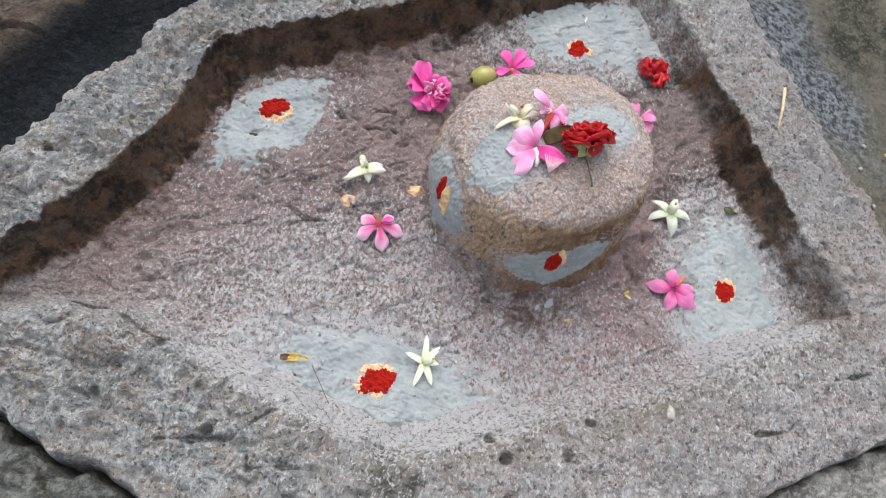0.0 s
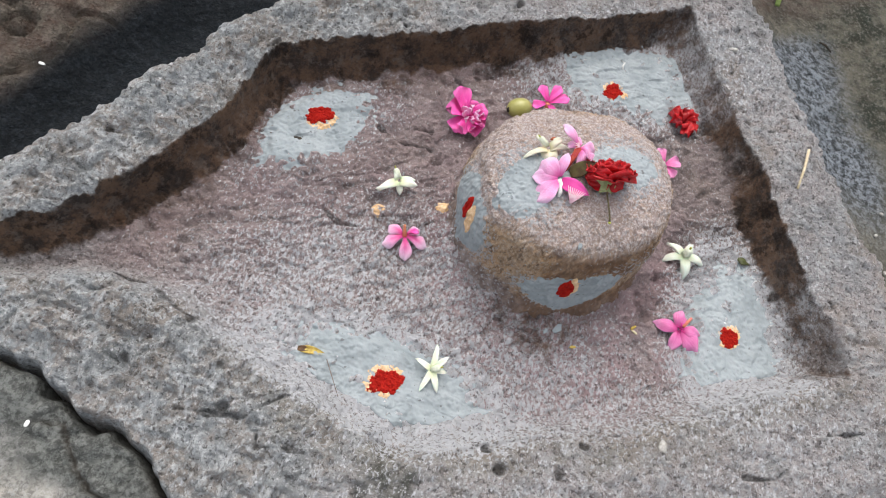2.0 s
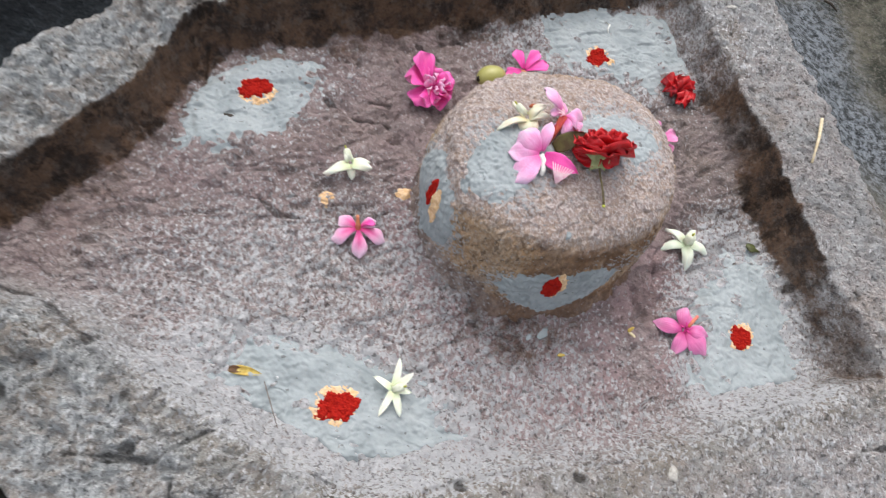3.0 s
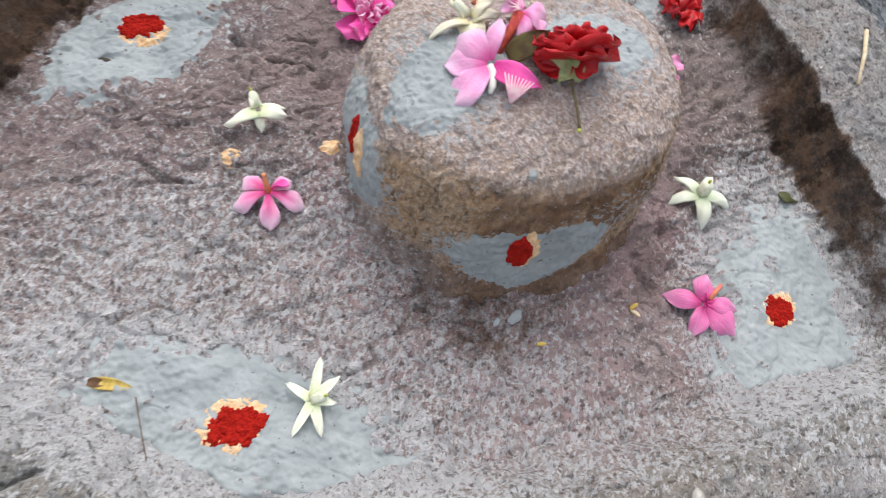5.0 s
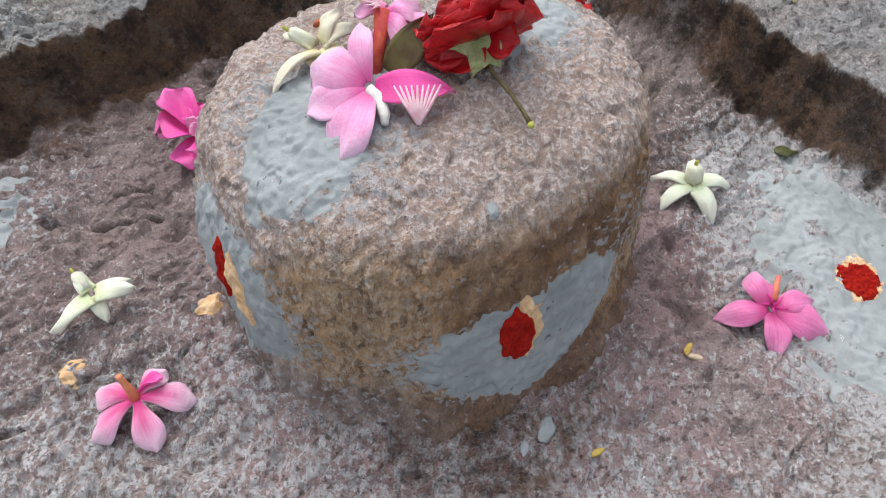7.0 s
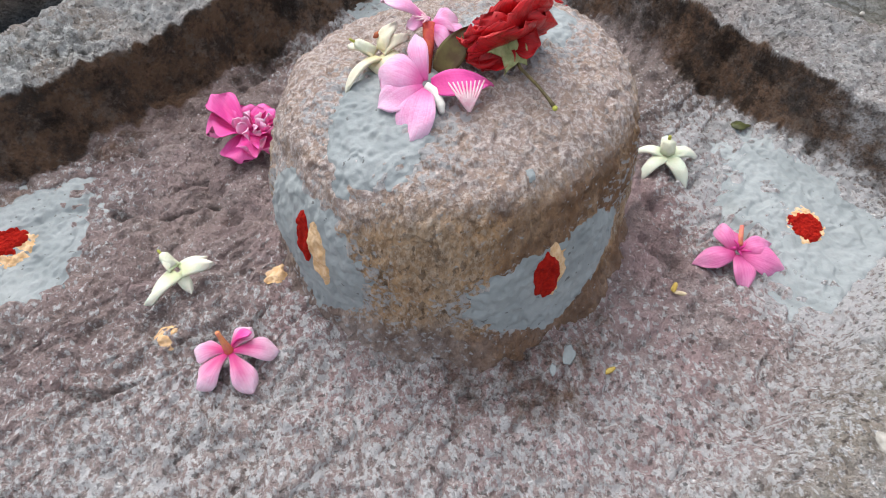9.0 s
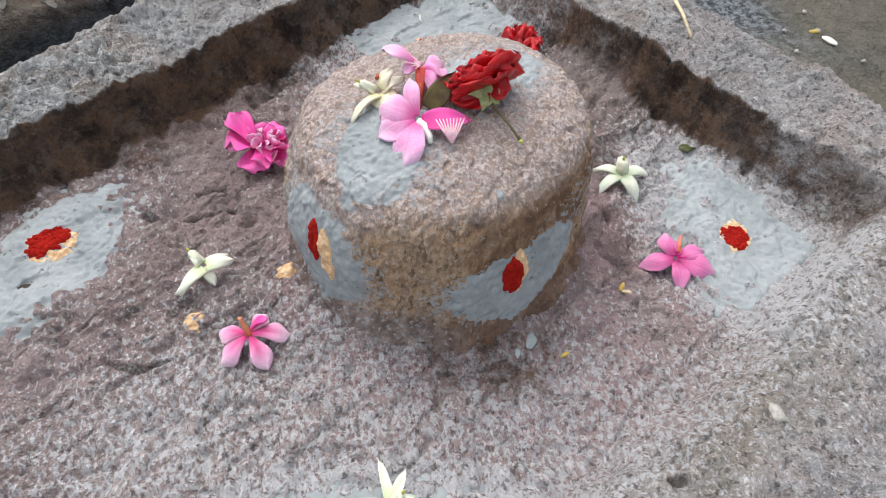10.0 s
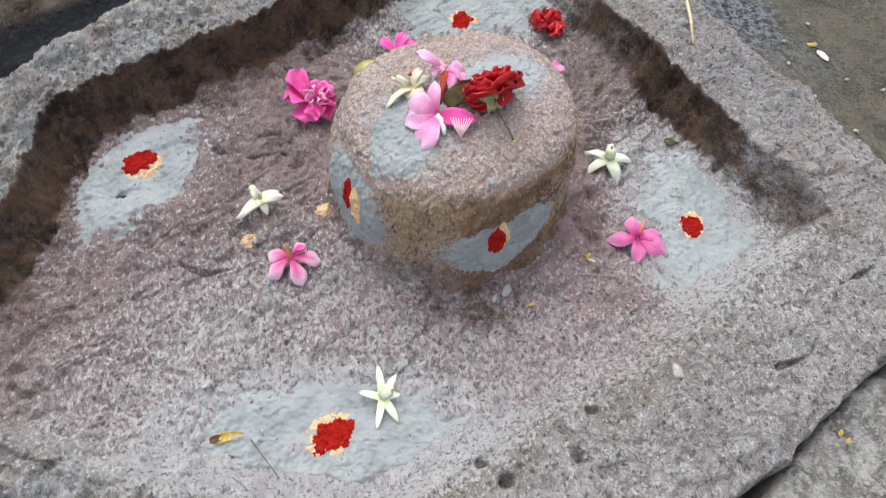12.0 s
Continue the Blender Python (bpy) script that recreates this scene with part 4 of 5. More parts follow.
def lump_shape(r, stretch=(1, 1, 1), rough=0.15, seed=0, cuts=2, at=(0, 0, 0), turn=None):
    bm = bmesh.new()
    bmesh.ops.create_icosphere(bm, subdivisions=cuts, radius=r)
    for v in bm.verts:
        k = 1 + rough * 2 * (noise.noise(v.co / r * 1.3 + Vector((seed * 3.1, seed * 1.7, 0))))
        v.co = Vector((v.co.x * stretch[0] * k, v.co.y * stretch[1] * k, v.co.z * stretch[2] * k))
    if turn:
        bm.transform(turn)
    bmesh.ops.translate(bm, verts=bm.verts, vec=at)
    return bm


def floor_z(x, y):
    return float(basin_height(np.array([x]), np.array([y]))[0])


def open_flower(name, centre, tips, material, wide, label, category, group="", width=width_fan, cup=0.05, arch=0.06, curl=0.0, ripple=0.06, up=(0, 0, 1), seed=0, twist=0.0, thick=0.0005):
    """A flower whose petals run from its centre to tips given as offsets from it."""
    ob = thing(name, centre, label, category, group)
    for k, t in enumerate(tips):
        share = t[3] if len(t) > 3 else 1.0
        t = Vector(t[:3])
        base = t.normalized() * 0.0015
        n = Vector(up)
        if abs(t.normalized().dot(n.normalized())) > 0.9:
            n = Vector((0.3, -0.9, 0.2))
        link("petal", leaf_shape(base, t, n, share * wide * random.Random(seed + k).uniform(0.9, 1.1), width, arch, cup, curl, twist, ripple, seed + k, thick), material, ob)
    return ob


G_OLE, G_WHITE = "pink oleander flowers", "white crown flowers"
# pale oleander lying face down, tube upwards
z = floor_z(0.046, 0.391)
p = open_flower("oleander_flower", (0.046, 0.391, z + 0.011), [(-0.016, -0.016, -0.007), (-0.018, 0.003, -0.002, 0.95), (0.011, -0.021, -0.008), (0.024, 0.000, -0.005), (0.011, 0.011, 0.002, 0.75)],
                PALE, 0.0135, "pale pink oleander flower lying face down on the basin floor", "flower", G_OLE, width_spoon, arch=0.16, cup=-0.16, curl=-0.06, ripple=0.08, twist=0.12, seed=5)
link("inner_petal", leaf_shape((0.002, 0.002, 0.001), (0.012, 0.006, 0.005), (-0.4, 0.5, 0.7), 0.007, width_spoon, 0.1, 0.3, 0.0, 0.5, 0.1, 9), MAGENTA, p, "deep magenta folded petal")
part("tube", tube_shape([(0, 0, -0.001), (-0.001, 0.001, 0.004), (-0.0025, 0.0025, 0.0095), (-0.003, 0.003, 0.012)], [0.0026, 0.0018, 0.0012, 0.0013]), AMBER, p, "amber flower tube")
# rosy oleander, face up, on the ash smear
z = floor_z(0.328, 0.424)
p = open_flower("oleander_flower", (0.328, 0.424, z + 0.008), [(-0.026, -0.001, -0.003, 0.80), (-0.001, -0.022, -0.006, 0.85), (0.026, -0.013, -0.004, 1.15), (0.021, 0.002, 0.003, 0.9), (-0.004, 0.018, 0.006, 1.0)],
                ROSY, 0.0150, "rosy pink oleander flower lying open beside an ash smear", "flower", G_OLE, width_petal, cup=-0.22, arch=0.14, curl=-0.10, seed=15, ripple=0.10, twist=0.2, up=(0.1, -0.25, 1))
for k in range(5):
    a = k * 1.257 + 0.4
    part("fringe", tube_shape([(0, 0, 0.001), (0.003 * math.cos(a), 0.003 * math.sin(a), 0.004), (0.006 * math.cos(a + 0.2), 0.006 * math.sin(a + 0.2), 0.0045)], [0.0008, 0.0007, 0.0003], 6), MAGENTA, p, "deep pink fringe in the throat")
part("tube", tube_shape([(0.002, 0.004, 0.001), (0.005, 0.010, 0.003), (0.007, 0.015, 0.005)], [0.0020, 0.0014, 0.0012]), AMBER, p, "amber flower tube")
# double magenta flower
z = floor_z(0.048, 0.549)
p = open_flower("oleander_flower", (0.048, 0.549, z + 0.010), [(-0.019, 0.020, 0.016), (-0.022, -0.004, 0.010), (-0.006, -0.022, -0.004), (0.019, -0.015, -0.003), (0.020, 0.010, 0.008), (0.004, 0.017, 0.008), (0.007, -0.021, 0.001), (0.022, -0.003, 0.004)],
                MAGENTA, 0.026, "deep magenta double oleander flower with a ruffled middle", "flower", G_OLE, cup=0.20, arch=0.02, ripple=0.12, seed=25)
for k in range(10):
    a, r = k * 2.4, 0.002 + 0.0006 * k
    c = Vector((0.006 + r * math.cos(a), -0.001 + r * math.sin(a), 0.004))
    link("inner_petal", leaf_shape(c, c + Vector((0.006 * math.cos(a), 0.006 * math.sin(a), 0.006)), (math.cos(a + 1), math.sin(a + 1), 1), 0.008, width_round, 0.1, 0.2, 0.1, 0.0, 0.2, 60 + k, 0.0004, 7, 7), BLUSH, p)
# magenta flower behind the round stone
z = floor_z(0.122, 0.613)
p = open_flower("oleander_flower", (0.122, 0.613, z + 0.012), [(-0.015, 0.012, 0.008), (0.006, 0.022, 0.008), (0.020, 0.014, 0.005), (0.013, -0.010, -0.004), (-0.014, -0.010, -0.004)],
                MAGENTA, 0.015, "magenta oleander flower lying behind the round stone", "flower", G_OLE, cup=0.1, seed=35)
part("tube", tube_shape([(0, 0, 0), (0.001, -0.003, -0.006), (0.001, -0.004, -0.010)], [0.003, 0.002, 0.0015]), AMBER, p, "amber flower tube")
z = floor_z(0.266, 0.603)
p = open_flower("oleander_flower", (0.266, 0.603, z + 0.010), [(-0.013, 0.014, 0.006), (0.015, 0.010, 0.004), (0.006, -0.018, 0.000), (-0.014, -0.010, -0.003), (0.016, -0.007, -0.003)],
                ROSY, 0.017, "rosy pink oleander flower tucked behind the round stone", "flower", G_OLE, cup=0.12, seed=45)
part("tube", tube_shape([(0, 0, 0), (0, 0, -0.006), (0, 0.001, -0.009)], [0.003, 0.002, 0.0015]), AMBER, p, "amber flower tube")


def crown_column(p, at, axis, size=1.0, material=None):
    """The waxy five-ribbed crown in the middle of a crown flower."""
    turn = Vector((0, 0, 1)).rotation_difference(Vector(axis)).to_matrix().to_4x4()
    bm = tube_shape([(0, 0, -0.001), (0, 0, 0.003), (0, 0, 0.007), (0, 0, 0.0085)], [0.0040 * size, 0.0038 * size, 0.0034 * size, 0.0016 * size], 15)
    for n, v in enumerate(bm.verts):
        v.co.x, v.co.y = v.co.x * (1 + 0.26 * ((n % 3) == 0)), v.co.y * (1 + 0.26 * ((n % 3) == 0))
    bm.transform(Matrix.Translation(at) @ turn)
    part("crown", bm, WAX if material else WAXGREEN, p, "waxy pale crown")
    bm = tube_shape([(0, 0, 0.008), (0, 0, 0.0105), (0, 0, 0.0112)], [0.0010 * size, 0.0011 * size, 0.0006 * size], 8)
    bm.transform(Matrix.Translation(at) @ turn)
    part("crown_tip", bm, LIME, p, "yellow-green tip")


z = floor_z(0.314, 0.506)
p = open_flower("crown_flower", (0.314, 0.506, z + 0.011), [(-0.024, -0.013, -0.009), (0.009, -0.023, -0.009), (0.026, 0.002, -0.005), (0.006, 0.017, 0.002, 0.9), (-0.020, 0.009, -0.001)],
                GREENISH, 0.0098, "greenish white star-shaped crown flower with thick petals", "flower", G_WHITE, width_horn, cup=-0.20, arch=0.16, curl=-0.16, ripple=0.05, twist=0.35, seed=55, thick=0.0014)
crown_column(p, (0, 0.001, 0.001), (0.0, 0.25, 1), 1.05, CREAM)
z = floor_z(0.121, 0.282)
p = open_flower("crown_flower", (0.121, 0.282, z + 0.008), [(-0.005, 0.024, 0.004), (-0.018, 0.004, -0.002), (-0.003, -0.022, -0.004), (0.012, -0.016, -0.004), (0.009, 0.017, 0.003), (0.013, 0.003, 0.001, 0.8)],
                CREAM, 0.0055, "creamy white star-shaped flower lying on ash paste", "flower", G_WHITE, width_horn, cup=0.16, arch=0.08, curl=-0.05, ripple=0.10, twist=0.35, seed=65, thick=0.0009)
crown_column(p, (0.001, 0.001, 0.0), (0.5, 0.2, 0.7), 0.7, CREAM)
z = floor_z(0.016, 0.437)
p = open_flower("crown_flower", (0.018, 0.440, z + 0.013), [(-0.019, -0.014, -0.009), (0.006, -0.010, -0.010, 0.75), (0.018, 0.004, 0.000, 0.9), (0.014, 0.011, -0.003, 0.8), (-0.007, 0.006, 0.005, 0.8)],
                CREAM, 0.0096, "creamy white crown flower tipped over on its side", "flower", G_WHITE, width_horn, cup=-0.24, arch=0.07, curl=-0.07, ripple=0.05, twist=0.3, seed=75, thick=0.0012)
crown_column(p, (-0.003, 0.003, 0.0), (-0.6, 0.6, 0.5), 0.72, CREAM)

# ---- flowers heaped on the crown of the round stone ----
G_TOP = "flowers on top of the round stone"
A_AT, W_AT = (0.1500, 0.4410, crown_z(0.1500, 0.441) + 0.0055), (0.1318, 0.466, crown_z(0.1318, 0.466) + 0.0055)
p = open_flower("oleander_flower", A_AT, rest(A_AT, [(-0.003, 0.017, 0.014, 0.52), (-0.0195, 0.005, 0.005, 1.1), (-0.0215, -0.007, -0.004, 0.85), (-0.010, -0.0250, -0.009, 1.05)]),
                BLUSH, 0.0175, "blush pink oleander flower lying on its side", "flower", G_TOP, width_round, cup=-0.10, arch=0.12, curl=-0.10, ripple=0.08, twist=0.25, up=(-0.35, -0.6, 0.75), seed=85)
part("tube", tube_shape([(0.0, -0.001, 0.0), (0.003, -0.004, -0.001), (0.005, -0.011, -0.003), (0.005, -0.0145, -0.004)], [0.0018, 0.0022, 0.0020, 0.0012]), WHITE, p, "white furled tube")
p = thing("oleander_petal", (0.165, 0.4385, crown_z(0.165, 0.4385) + 0.004), "magenta oleander petal with a striped pale fringe", "petal", G_TOP)
link("petal", leaf_shape((-0.013, 0.0, 0.001), (0.014, -0.001, 0.000), (0, -0.4, 1), 0.0125, width_oval, 0.10, 0.10, 0.0, 0.0, 0.08, 93), MAGENTA, p)
for k in range(9):
    a = -1.57 + 0.13 * (k - 4)
    b = Vector((0.001, -0.0145, -0.002))
    part("fringe", tube_shape([b, b + Vector((0.0011 * (k - 4), 0.005, 0.0045)), b + Vector((0.0019 * (k - 4), 0.010, 0.0078))], [0.0007, 0.0006, 0.0003], 6), FRINGE, p, "pale striped fringe")
p = open_flower("oleander_flower", (0.1548, 0.4715, 0.1350), [(-0.018, 0.010, 0.010, 0.55), (-0.004, 0.014, -0.004, 0.6), (0.014, 0.004, -0.002, 1.0), (0.014, -0.008, -0.007, 1.15), (0.003, -0.008, -0.008, 0.8), (-0.010, 0.001, 0.000, 0.5)],
                BLUSH, 0.0185, "blush pink oleander flower standing on its red tube", "flower", G_TOP, width_spoon, cup=-0.20, arch=0.16, curl=-0.14, ripple=0.16, twist=0.3, seed=105)
part("tube", tube_shape([(0, 0, 0), (-0.001, -0.008, -0.007), (-0.003, -0.019, -0.0138)], [0.0028, 0.0025, 0.0016]), TUBE, p, "orange-red flower tube")
for k in range(5):
    a = 2.2 + k * 0.5
    part("fringe", tube_shape([(0, 0, 0.001), (0.003 * math.cos(a), 0.003 * math.sin(a), 0.003), (0.007 * math.cos(a), 0.007 * math.sin(a), 0.004)], [0.0006, 0.0005, 0.0002], 6), FRINGE, p, "pale fringe")
p = thing("rose_leaf", (0.157, 0.452, crown_z(0.157, 0.452) + 0.001), "dark olive green leaf standing among flowers", "leaf", G_TOP)
link("leaf_blade", leaf_shape((0, 0, 0), (0.016, 0.011, 0.016), (-0.3, -0.7, 0.5), 0.0120, width_oval, 0.04, 0.12, 0.05, 0.0, 0.03, 111), ROSELEAF, p)
p = open_flower("crown_flower", W_AT, rest(W_AT, [(-0.018, -0.014, -0.004, 0.75), (-0.013, 0.007, 0.003, 0.6), (0.006, 0.007, 0.012, 0.9), (0.012, 0.004, 0.009, 0.8), (0.007, -0.013, -0.002, 1.5)]),
                IVORY, 0.0086, "creamy white crown flower tipped on its side with an orange fleck", "flower", G_TOP, width_horn, cup=-0.22, arch=0.10, curl=-0.20, ripple=0.12, twist=0.5, up=(-0.3, 0.1, 0.9), seed=115, thick=0.0011)
crown_column(p, (-0.003, 0.002, 0.0), (-0.75, 0.15, 0.45), 0.6, CREAM)
part("fleck", lump_shape(0.0026, (1.3, 0.6, 0.5), 0.2, 3, 2, (0.001, 0.007, 0.005), Matrix.Rotation(0.5, 4, "Z")), RUST, p, "rust-orange fleck")

# red rose on a short stalk
p = thing("red_rose", (0.187, 0.458, crown_z(0.187, 0.458) + 0.0128), "wilting scarlet rose with ruffled petals on a short stalk", "rose", G_TOP)
axis = Vector((-0.33, 0.70, 0.62)).normalized()
e1 = axis.orthogonal().normalized()
e2 = axis.cross(e1)
rng = random.Random(7)
for layer, (count, reach, rise, wide) in enumerate(((9, 0.0250, 0.003, 0.023), (10, 0.0245, 0.008, 0.022), (9, 0.021, 0.012, 0.019), (7, 0.015, 0.0145, 0.015), (5, 0.009, 0.016, 0.011))):
    for k in range(count):
        a = 2 * math.pi * (k + 0.5 * (layer % 2)) / count + rng.uniform(-0.2, 0.2)
        out = e1 * math.cos(a) + e2 * math.sin(a)
        s = rng.uniform(0.78, 1.08)
        tip = out * reach * s + axis * (rise - 0.004 + rng.uniform(-0.002, 0.002))
        tip.z = max(tip.z, -0.0105)
        link("petal", leaf_shape(out * 0.002 - axis * 0.004, tip, axis, 1.1 * wide * s, width_round, -0.05, 0.12, -0.04, rng.uniform(-0.12, 0.12), 0.07, 200 + 10 * layer + k, 0.0005, 10, 9), SCARLET, p)
foot = -axis * 0.005
for k, t in enumerate(((-0.018, -0.005, -0.0095), (-0.012, -0.011, -0.0100), (-0.022, 0.002, -0.0070), (-0.007, -0.010, -0.0085), (0.014, -0.007, -0.0010))):
    link("petal", leaf_shape(foot + axis * 0.002, t, (-0.2, -0.6, 0.7), 0.015, width_round, 0.12, 0.10, 0.0, 0.1, 0.07, 280 + k, 0.0005, 10, 9), SCARLET, p)
part("calyx", lump_shape(0.0036, (1, 1, 1.2), 0.08, 5, 2, foot - axis * 0.001), SEPAL, p, "pale green calyx")
for k, t in enumerate(((-0.011, -0.007, 0.002), (0.006, -0.009, -0.004), (-0.004, -0.013, -0.005), (0.011, 0.001, 0.003), (-0.007, 0.003, 0.003))):
    link("sepal", leaf_shape(foot, foot + Vector(t), (0.1, -0.8, 0.5), 0.0086, width_star, 0.14, 0.12, -0.1, 0.2, 0.05, 300 + k), SEPAL, p)
part("stalk", tube_shape([foot - axis * 0.002, (0.0045, -0.013, -0.0085), (0.010, -0.024, -0.0100), (0.0135, -0.0305, -0.0122), (0.015, -0.0345, -0.0132)], [0.0011, 0.0008, 0.0007, 0.0008, 0.0010], 8), STEM, p, "thin brown-green stalk")
part("cut_end", lump_shape(0.0012, (1, 1, 1), 0.1, 4, 2, (0.0152, -0.0353, -0.0133)), LIME, p, "pale green cut end")

# torn scarlet bloom by the back smear
z = floor_z(0.275, 0.677)
p = thing("rose_fragment", (0.275, 0.677, z), "torn scarlet rose fragment on the basin floor", "flower")
for k in range(9):
    a = k * 0.70 + 0.2
    s = 0.014 + 0.008 * ((k * 37) % 10) / 10
    link("petal", leaf_shape((0, 0, 0.002), (s * math.cos(a), s * math.sin(a), 0.004 + 0.006 * ((k * 53) % 10) / 10), (0, 0, 1), 0.018, width_fan, 0.2, 0.2, 0.1, 0.2, 0.25, 400 + k, 0.0005, 8, 7), SCARLET, p)

# green grape
z = floor_z(0.096, 0.596)
p = thing("grape", (0.096, 0.596, z + 0.0085), "dull green oval grape with a dark scar", "fruit")
turn = Matrix.Rotation(0.65, 4, "Z")
part("berry", lump_shape(0.0112, (1.3, 1.0, 0.98), 0.02, 1, 3, (0, 0, 0), turn), FRUIT, p)
part("scar", lump_shape(0.0028, (0.5, 1.0, 1.0), 0.25, 2, 2, turn @ Vector((-0.0140, -0.001, 0.001)), turn), BLACK, p, "dark dried scar")

# ---- small scattered things ----
def bit(name, x, y, bm, material, label, category, z=None, group=""):
    me = bpy.data.meshes.new(name)
    bm.to_mesh(me)
    bm.free()
    for q in me.polygons:
        q.use_smooth = True
    me.materials.append(material)
    ob = new(name, me)
    ob.location = (x, y, floor_z(x, y) if z is None else z)
    return tagged(ob, label, category, group)


def stick(name, a, b, r, material, label, category, lift=0.001):
    za, zb = floor_z(*a) + lift, floor_z(*b) + lift
    m = Vector(((b[0] - a[0]) * 0.5, (b[1] - a[1]) * 0.5, max((zb - za) * 0.5, 0) + 0.0005))
    return bit(name, a[0], a[1], tube_shape([(0, 0, 0), m, (b[0] - a[0], b[1] - a[1], zb - za)], [r, r * 0.95, r * 0.8], 8), material, label, category, za)


stick("straw_stick", (0.4025, 0.673), (0.3995, 0.619), 0.0016, STRAW, "pale straw stick lying on the rim", "stick", 0.0018)
stick("dry_twig", (0.033, 0.253), (0.057, 0.225), 0.00032, UMBER, "thin dark dry twig on ash paste", "twig", 0.0018)
z = floor_z(0.018, 0.256)
p = thing("dry_petal", (0.018, 0.256, z + 0.0022), "curled yellow and brown dry petal", "petal")
link("petal", leaf_shape((-0.012, -0.004, 0), (0.012, 0.002, 0), (0, 0, 1), 0.0065, width_oval, 0.10, 0.35, 0.0, 0.3, 0.05, 501), YELLOW, p)
link("petal_base", leaf_shape((-0.0125, -0.004, 0.0002), (-0.002, -0.001, 0.001), (0, 0, 1), 0.005, width_oval, 0.10, 0.35, 0.0, 0.2, 0.05, 502), UMBER, p, "dark brown base")
for x, y, s, seed in ((0.214, 0.369, 0.0056, 1), (0.204, 0.362, 0.0030, 2)):
    bit("ash_chip", x, y, lump_shape(s, (0.50, 1.05, 0.13), 0.30, seed, 3, (0, 0, 0.0012), Matrix.Rotation(-0.3, 4, "Z")), PASTE, "thin grey chip of fallen ash paste", "chip")
for x, y, a in ((0.234, 0.361, 0.3), (0.287, 0.403, -0.4), (0.2845, 0.4065, 0.9), (-0.100, 0.428, 0.2), (0.225, 0.702, 0.5)):
    bit("petal_scrap", x, y, lump_shape(0.0026, (1.5, 0.6, 0.4), 0.15, 6, 2, (0, 0, 0.001), Matrix.Rotation(a, 4, "Z")), YELLOW if a > 0 else STRAW, "tiny yellowish scrap of petal", "scrap", group="yellow scraps")
bit("leaf_scrap", 0.379, 0.535, lump_shape(0.0052, (1.3, 0.7, 0.3), 0.25, 8, 3, (0, 0, 0.0015)), LEAF, "small olive scrap of leaf", "scrap")
bit("seed", -0.094, 0.445, lump_shape(0.0034, (1.3, 0.8, 0.7), 0.25, 9, 2, (0, 0, 0.002)), BLACK, "small black seed on ash paste", "seed")
bit("white_shred", 0.186, 0.723, tube_shape([(-0.003, 0.006, 0.002), (0.002, 0.003, 0.003), (0.001, -0.003, 0.003), (0.003, -0.007, 0.002)], [0.0008, 0.0011, 0.0010, 0.0006], 8), WHITE, "curled white shred of petal", "scrap")
bit("set_pebble", 0.324, 0.295, lump_shape(0.0054, (0.75, 1.2, 0.5), 0.15, 12, 3, (0, 0, -0.0008)), GRIT, "pale pebble set in the rim", "pebble")
for k, (x, y) in enumerate(((0.513, 0.658), (0.507, 0.624), (0.547, 0.658), (0.565, 0.610), (0.518, 0.578), (0.547, 0.538), (0.60, 0.60), (0.547, 0.687))):
    gz = float(ground_height(np.array([x]), np.array([y]))[0])
    bit("pebble", x, y, lump_shape(0.0021, (1.2, 0.9, 0.8), 0.25, k, 2, (0, 0, 0.002), Matrix.Rotation(k * 1.1, 4, "Z")), GRIT, "small pale pebble on damp earth", "pebble", gz, "pebbles on the damp earth")
gz = float(ground_height(np.array([0.55]), np.array([0.642]))[0])
bit("white_flake", 0.55, 0.642, lump_shape(0.006, (0.6, 1.3, 0.35), 0.12, 4, 3, (0, 0, 0.0018), Matrix.Rotation(0.5, 4, "Z")), WHITE, "white flake on damp earth", "flake", gz)
bit("yellow_scrap", 0.543, 0.657, lump_shape(0.0042, (1.2, 0.6, 0.4), 0.2, 5, 2, (0, 0, 0.0015)), YELLOW, "yellow scrap of petal on damp earth", "scrap", gz)
gz = float(ground_height(np.array([-0.35]), np.array([0.403]))[0])
bit("white_flake", -0.350, 0.403, lump_shape(0.0028, (1.3, 0.6, 0.35), 0.12, 4, 3, (0, 0, 0.0018)), WHITE, "white flake by the black runnel", "flake", gz)
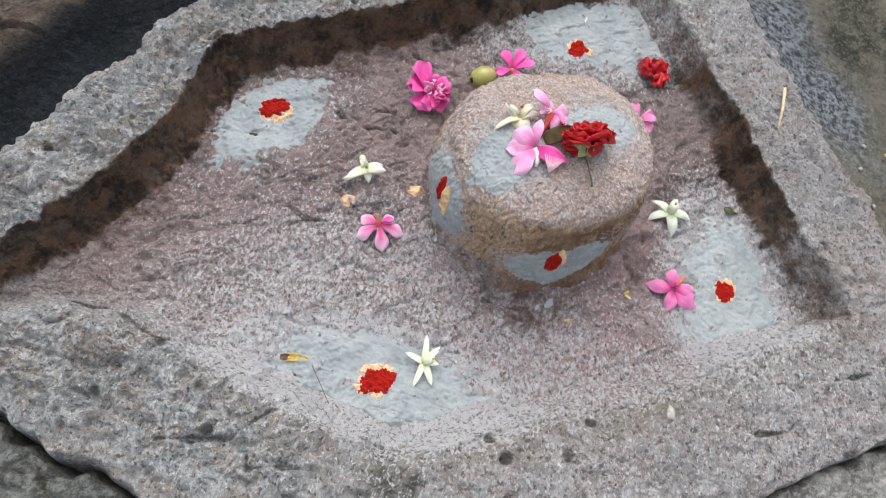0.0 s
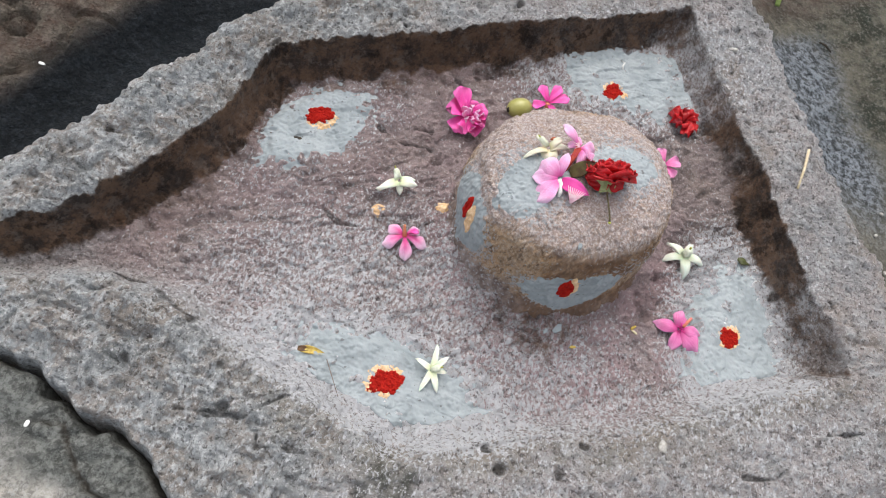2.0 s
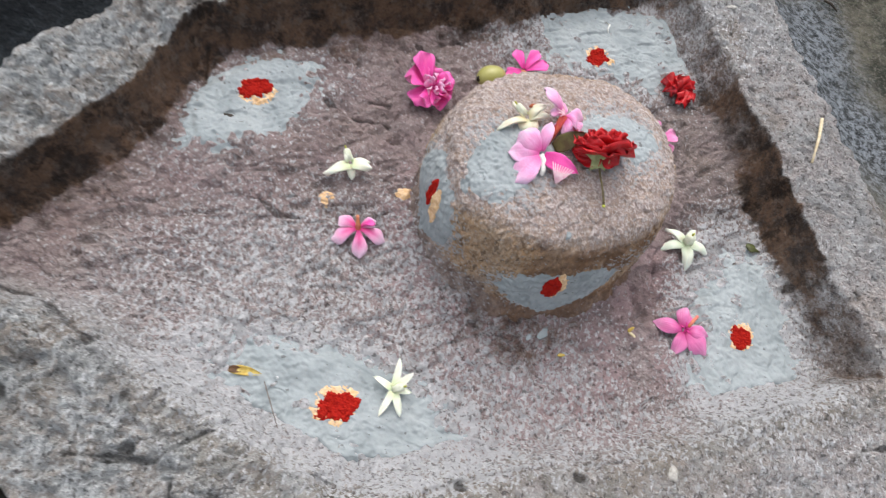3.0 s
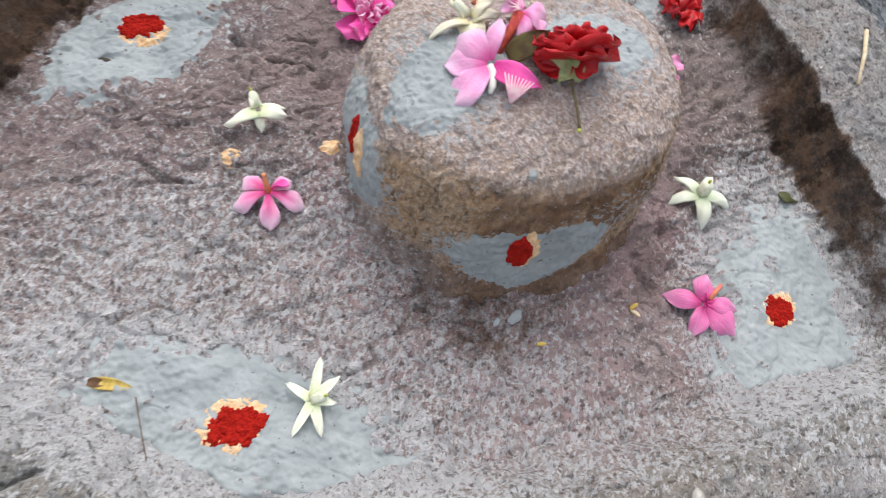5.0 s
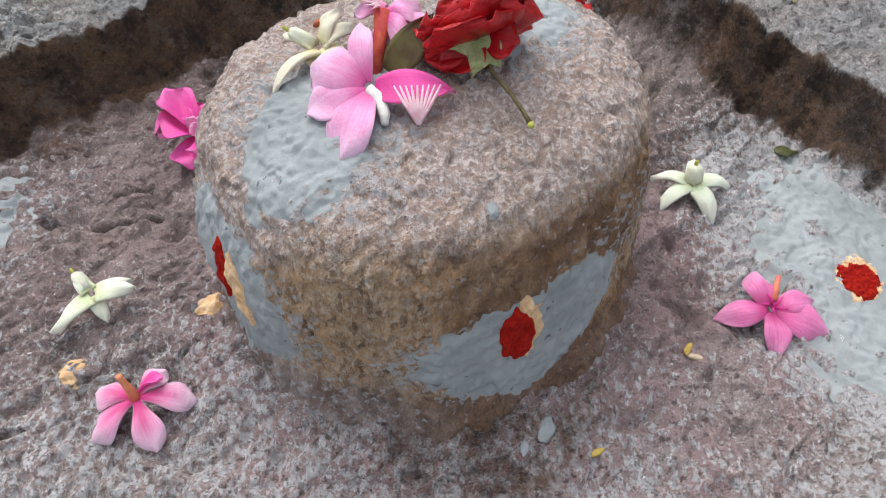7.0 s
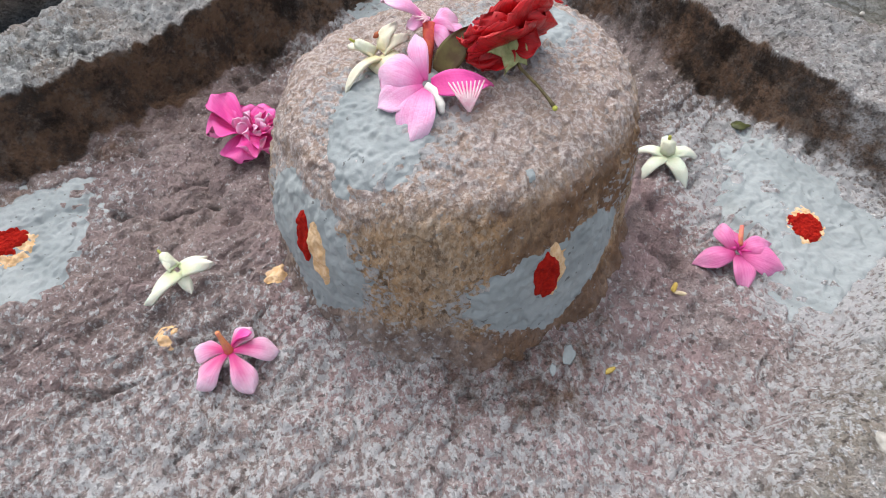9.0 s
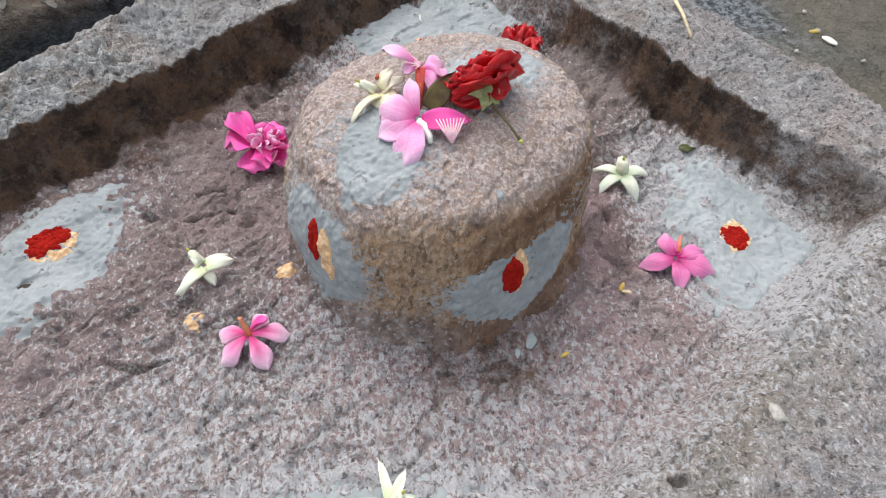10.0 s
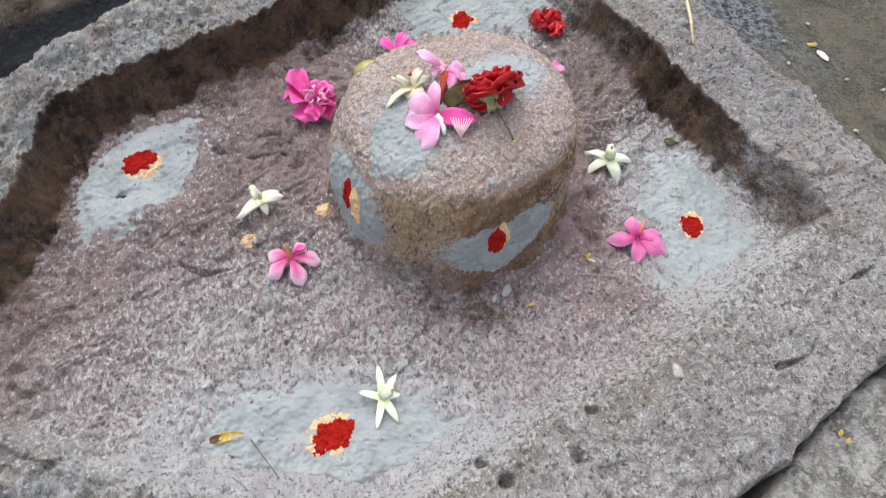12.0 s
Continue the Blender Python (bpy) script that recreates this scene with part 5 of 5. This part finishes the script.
for k, (x, y) in enumerate(((0.452, 0.262), (0.456, 0.256))):
    bit("yellow_scrap", x, y, lump_shape(0.0024, (1.3, 0.7, 0.35), 0.2, 7 + k, 2, (0, 0, 0.0015), Matrix.Rotation(0.8, 4, "Z")), YELLOW, "yellow scrap of petal on the paving", "scrap", 0.009)

bit("white_flake", -0.142, 0.108, lump_shape(0.0023, (0.7, 1.2, 0.35), 0.12, 5, 3, (0, 0, 0.0018)), WHITE, "white flake on the cracked paving", "flake", 0.024)
bit("pale_chip", 0.296, 0.778, lump_shape(0.0045, (1.3, 0.6, 0.35), 0.2, 6, 3, (0, 0, 0.0012), Matrix.Rotation(0.3, 4, "Z")), GRIT, "pale stone chip on the rim", "chip")
gz = float(ground_height(np.array([0.409]), np.array([0.884]))[0])
bit("dry_twig", 0.409, 0.884, tube_shape([(0, 0, 0.003), (0.008, -0.003, 0.0045), (0.017, -0.009, 0.003)], [0.0012, 0.0016, 0.0008], 8), BLACK, "short dark twig on damp earth", "twig", gz)

# dry leaves and a grass blade on the damp earth
for k, (x, y, size, turn_k) in enumerate(((-0.198, 0.790, 0.020, 0.4), (-0.181, 0.759, 0.018, 1.7), (-0.146, 0.766, 0.014, 2.9), (-0.193, 0.725, 0.014, 4.1), (-0.100, 0.783, 0.015, 5.0), (-0.162, 0.795, 0.018, 2.2), (-0.215, 0.765, 0.020, 3.3), (-0.225, 0.80, 0.022, 1.1))):
    gz = float(ground_height(np.array([x]), np.array([y]))[0])
    p = thing("dry_leaf", (x, y, gz + 0.003), "curled grey dry leaf on damp earth", "leaf", "dry leaves on the damp earth")
    d = Vector((math.cos(turn_k), math.sin(turn_k), 0.15)) * size * 0.5
    link("leaf_blade", leaf_shape(-d, d, (0, 0, 1), size * 0.5, width_oval, 0.10, 0.3, 0.1, 0.4, 0.12, 600 + k), DRYLEAF, p)
gz = float(ground_height(np.array([0.345]), np.array([0.925]))[0])
p = thing("grass_blade", (0.346, 0.918, gz), "short green grass blade beside the rim", "grass")
link("blade", leaf_shape((0, 0, 0.001), (-0.006, 0.034, 0.016), (0, -0.4, 0.9), 0.007, width_strap, 0.05, 0.2, 0.0, 0.1, 0.02, 700), GRASS, p)
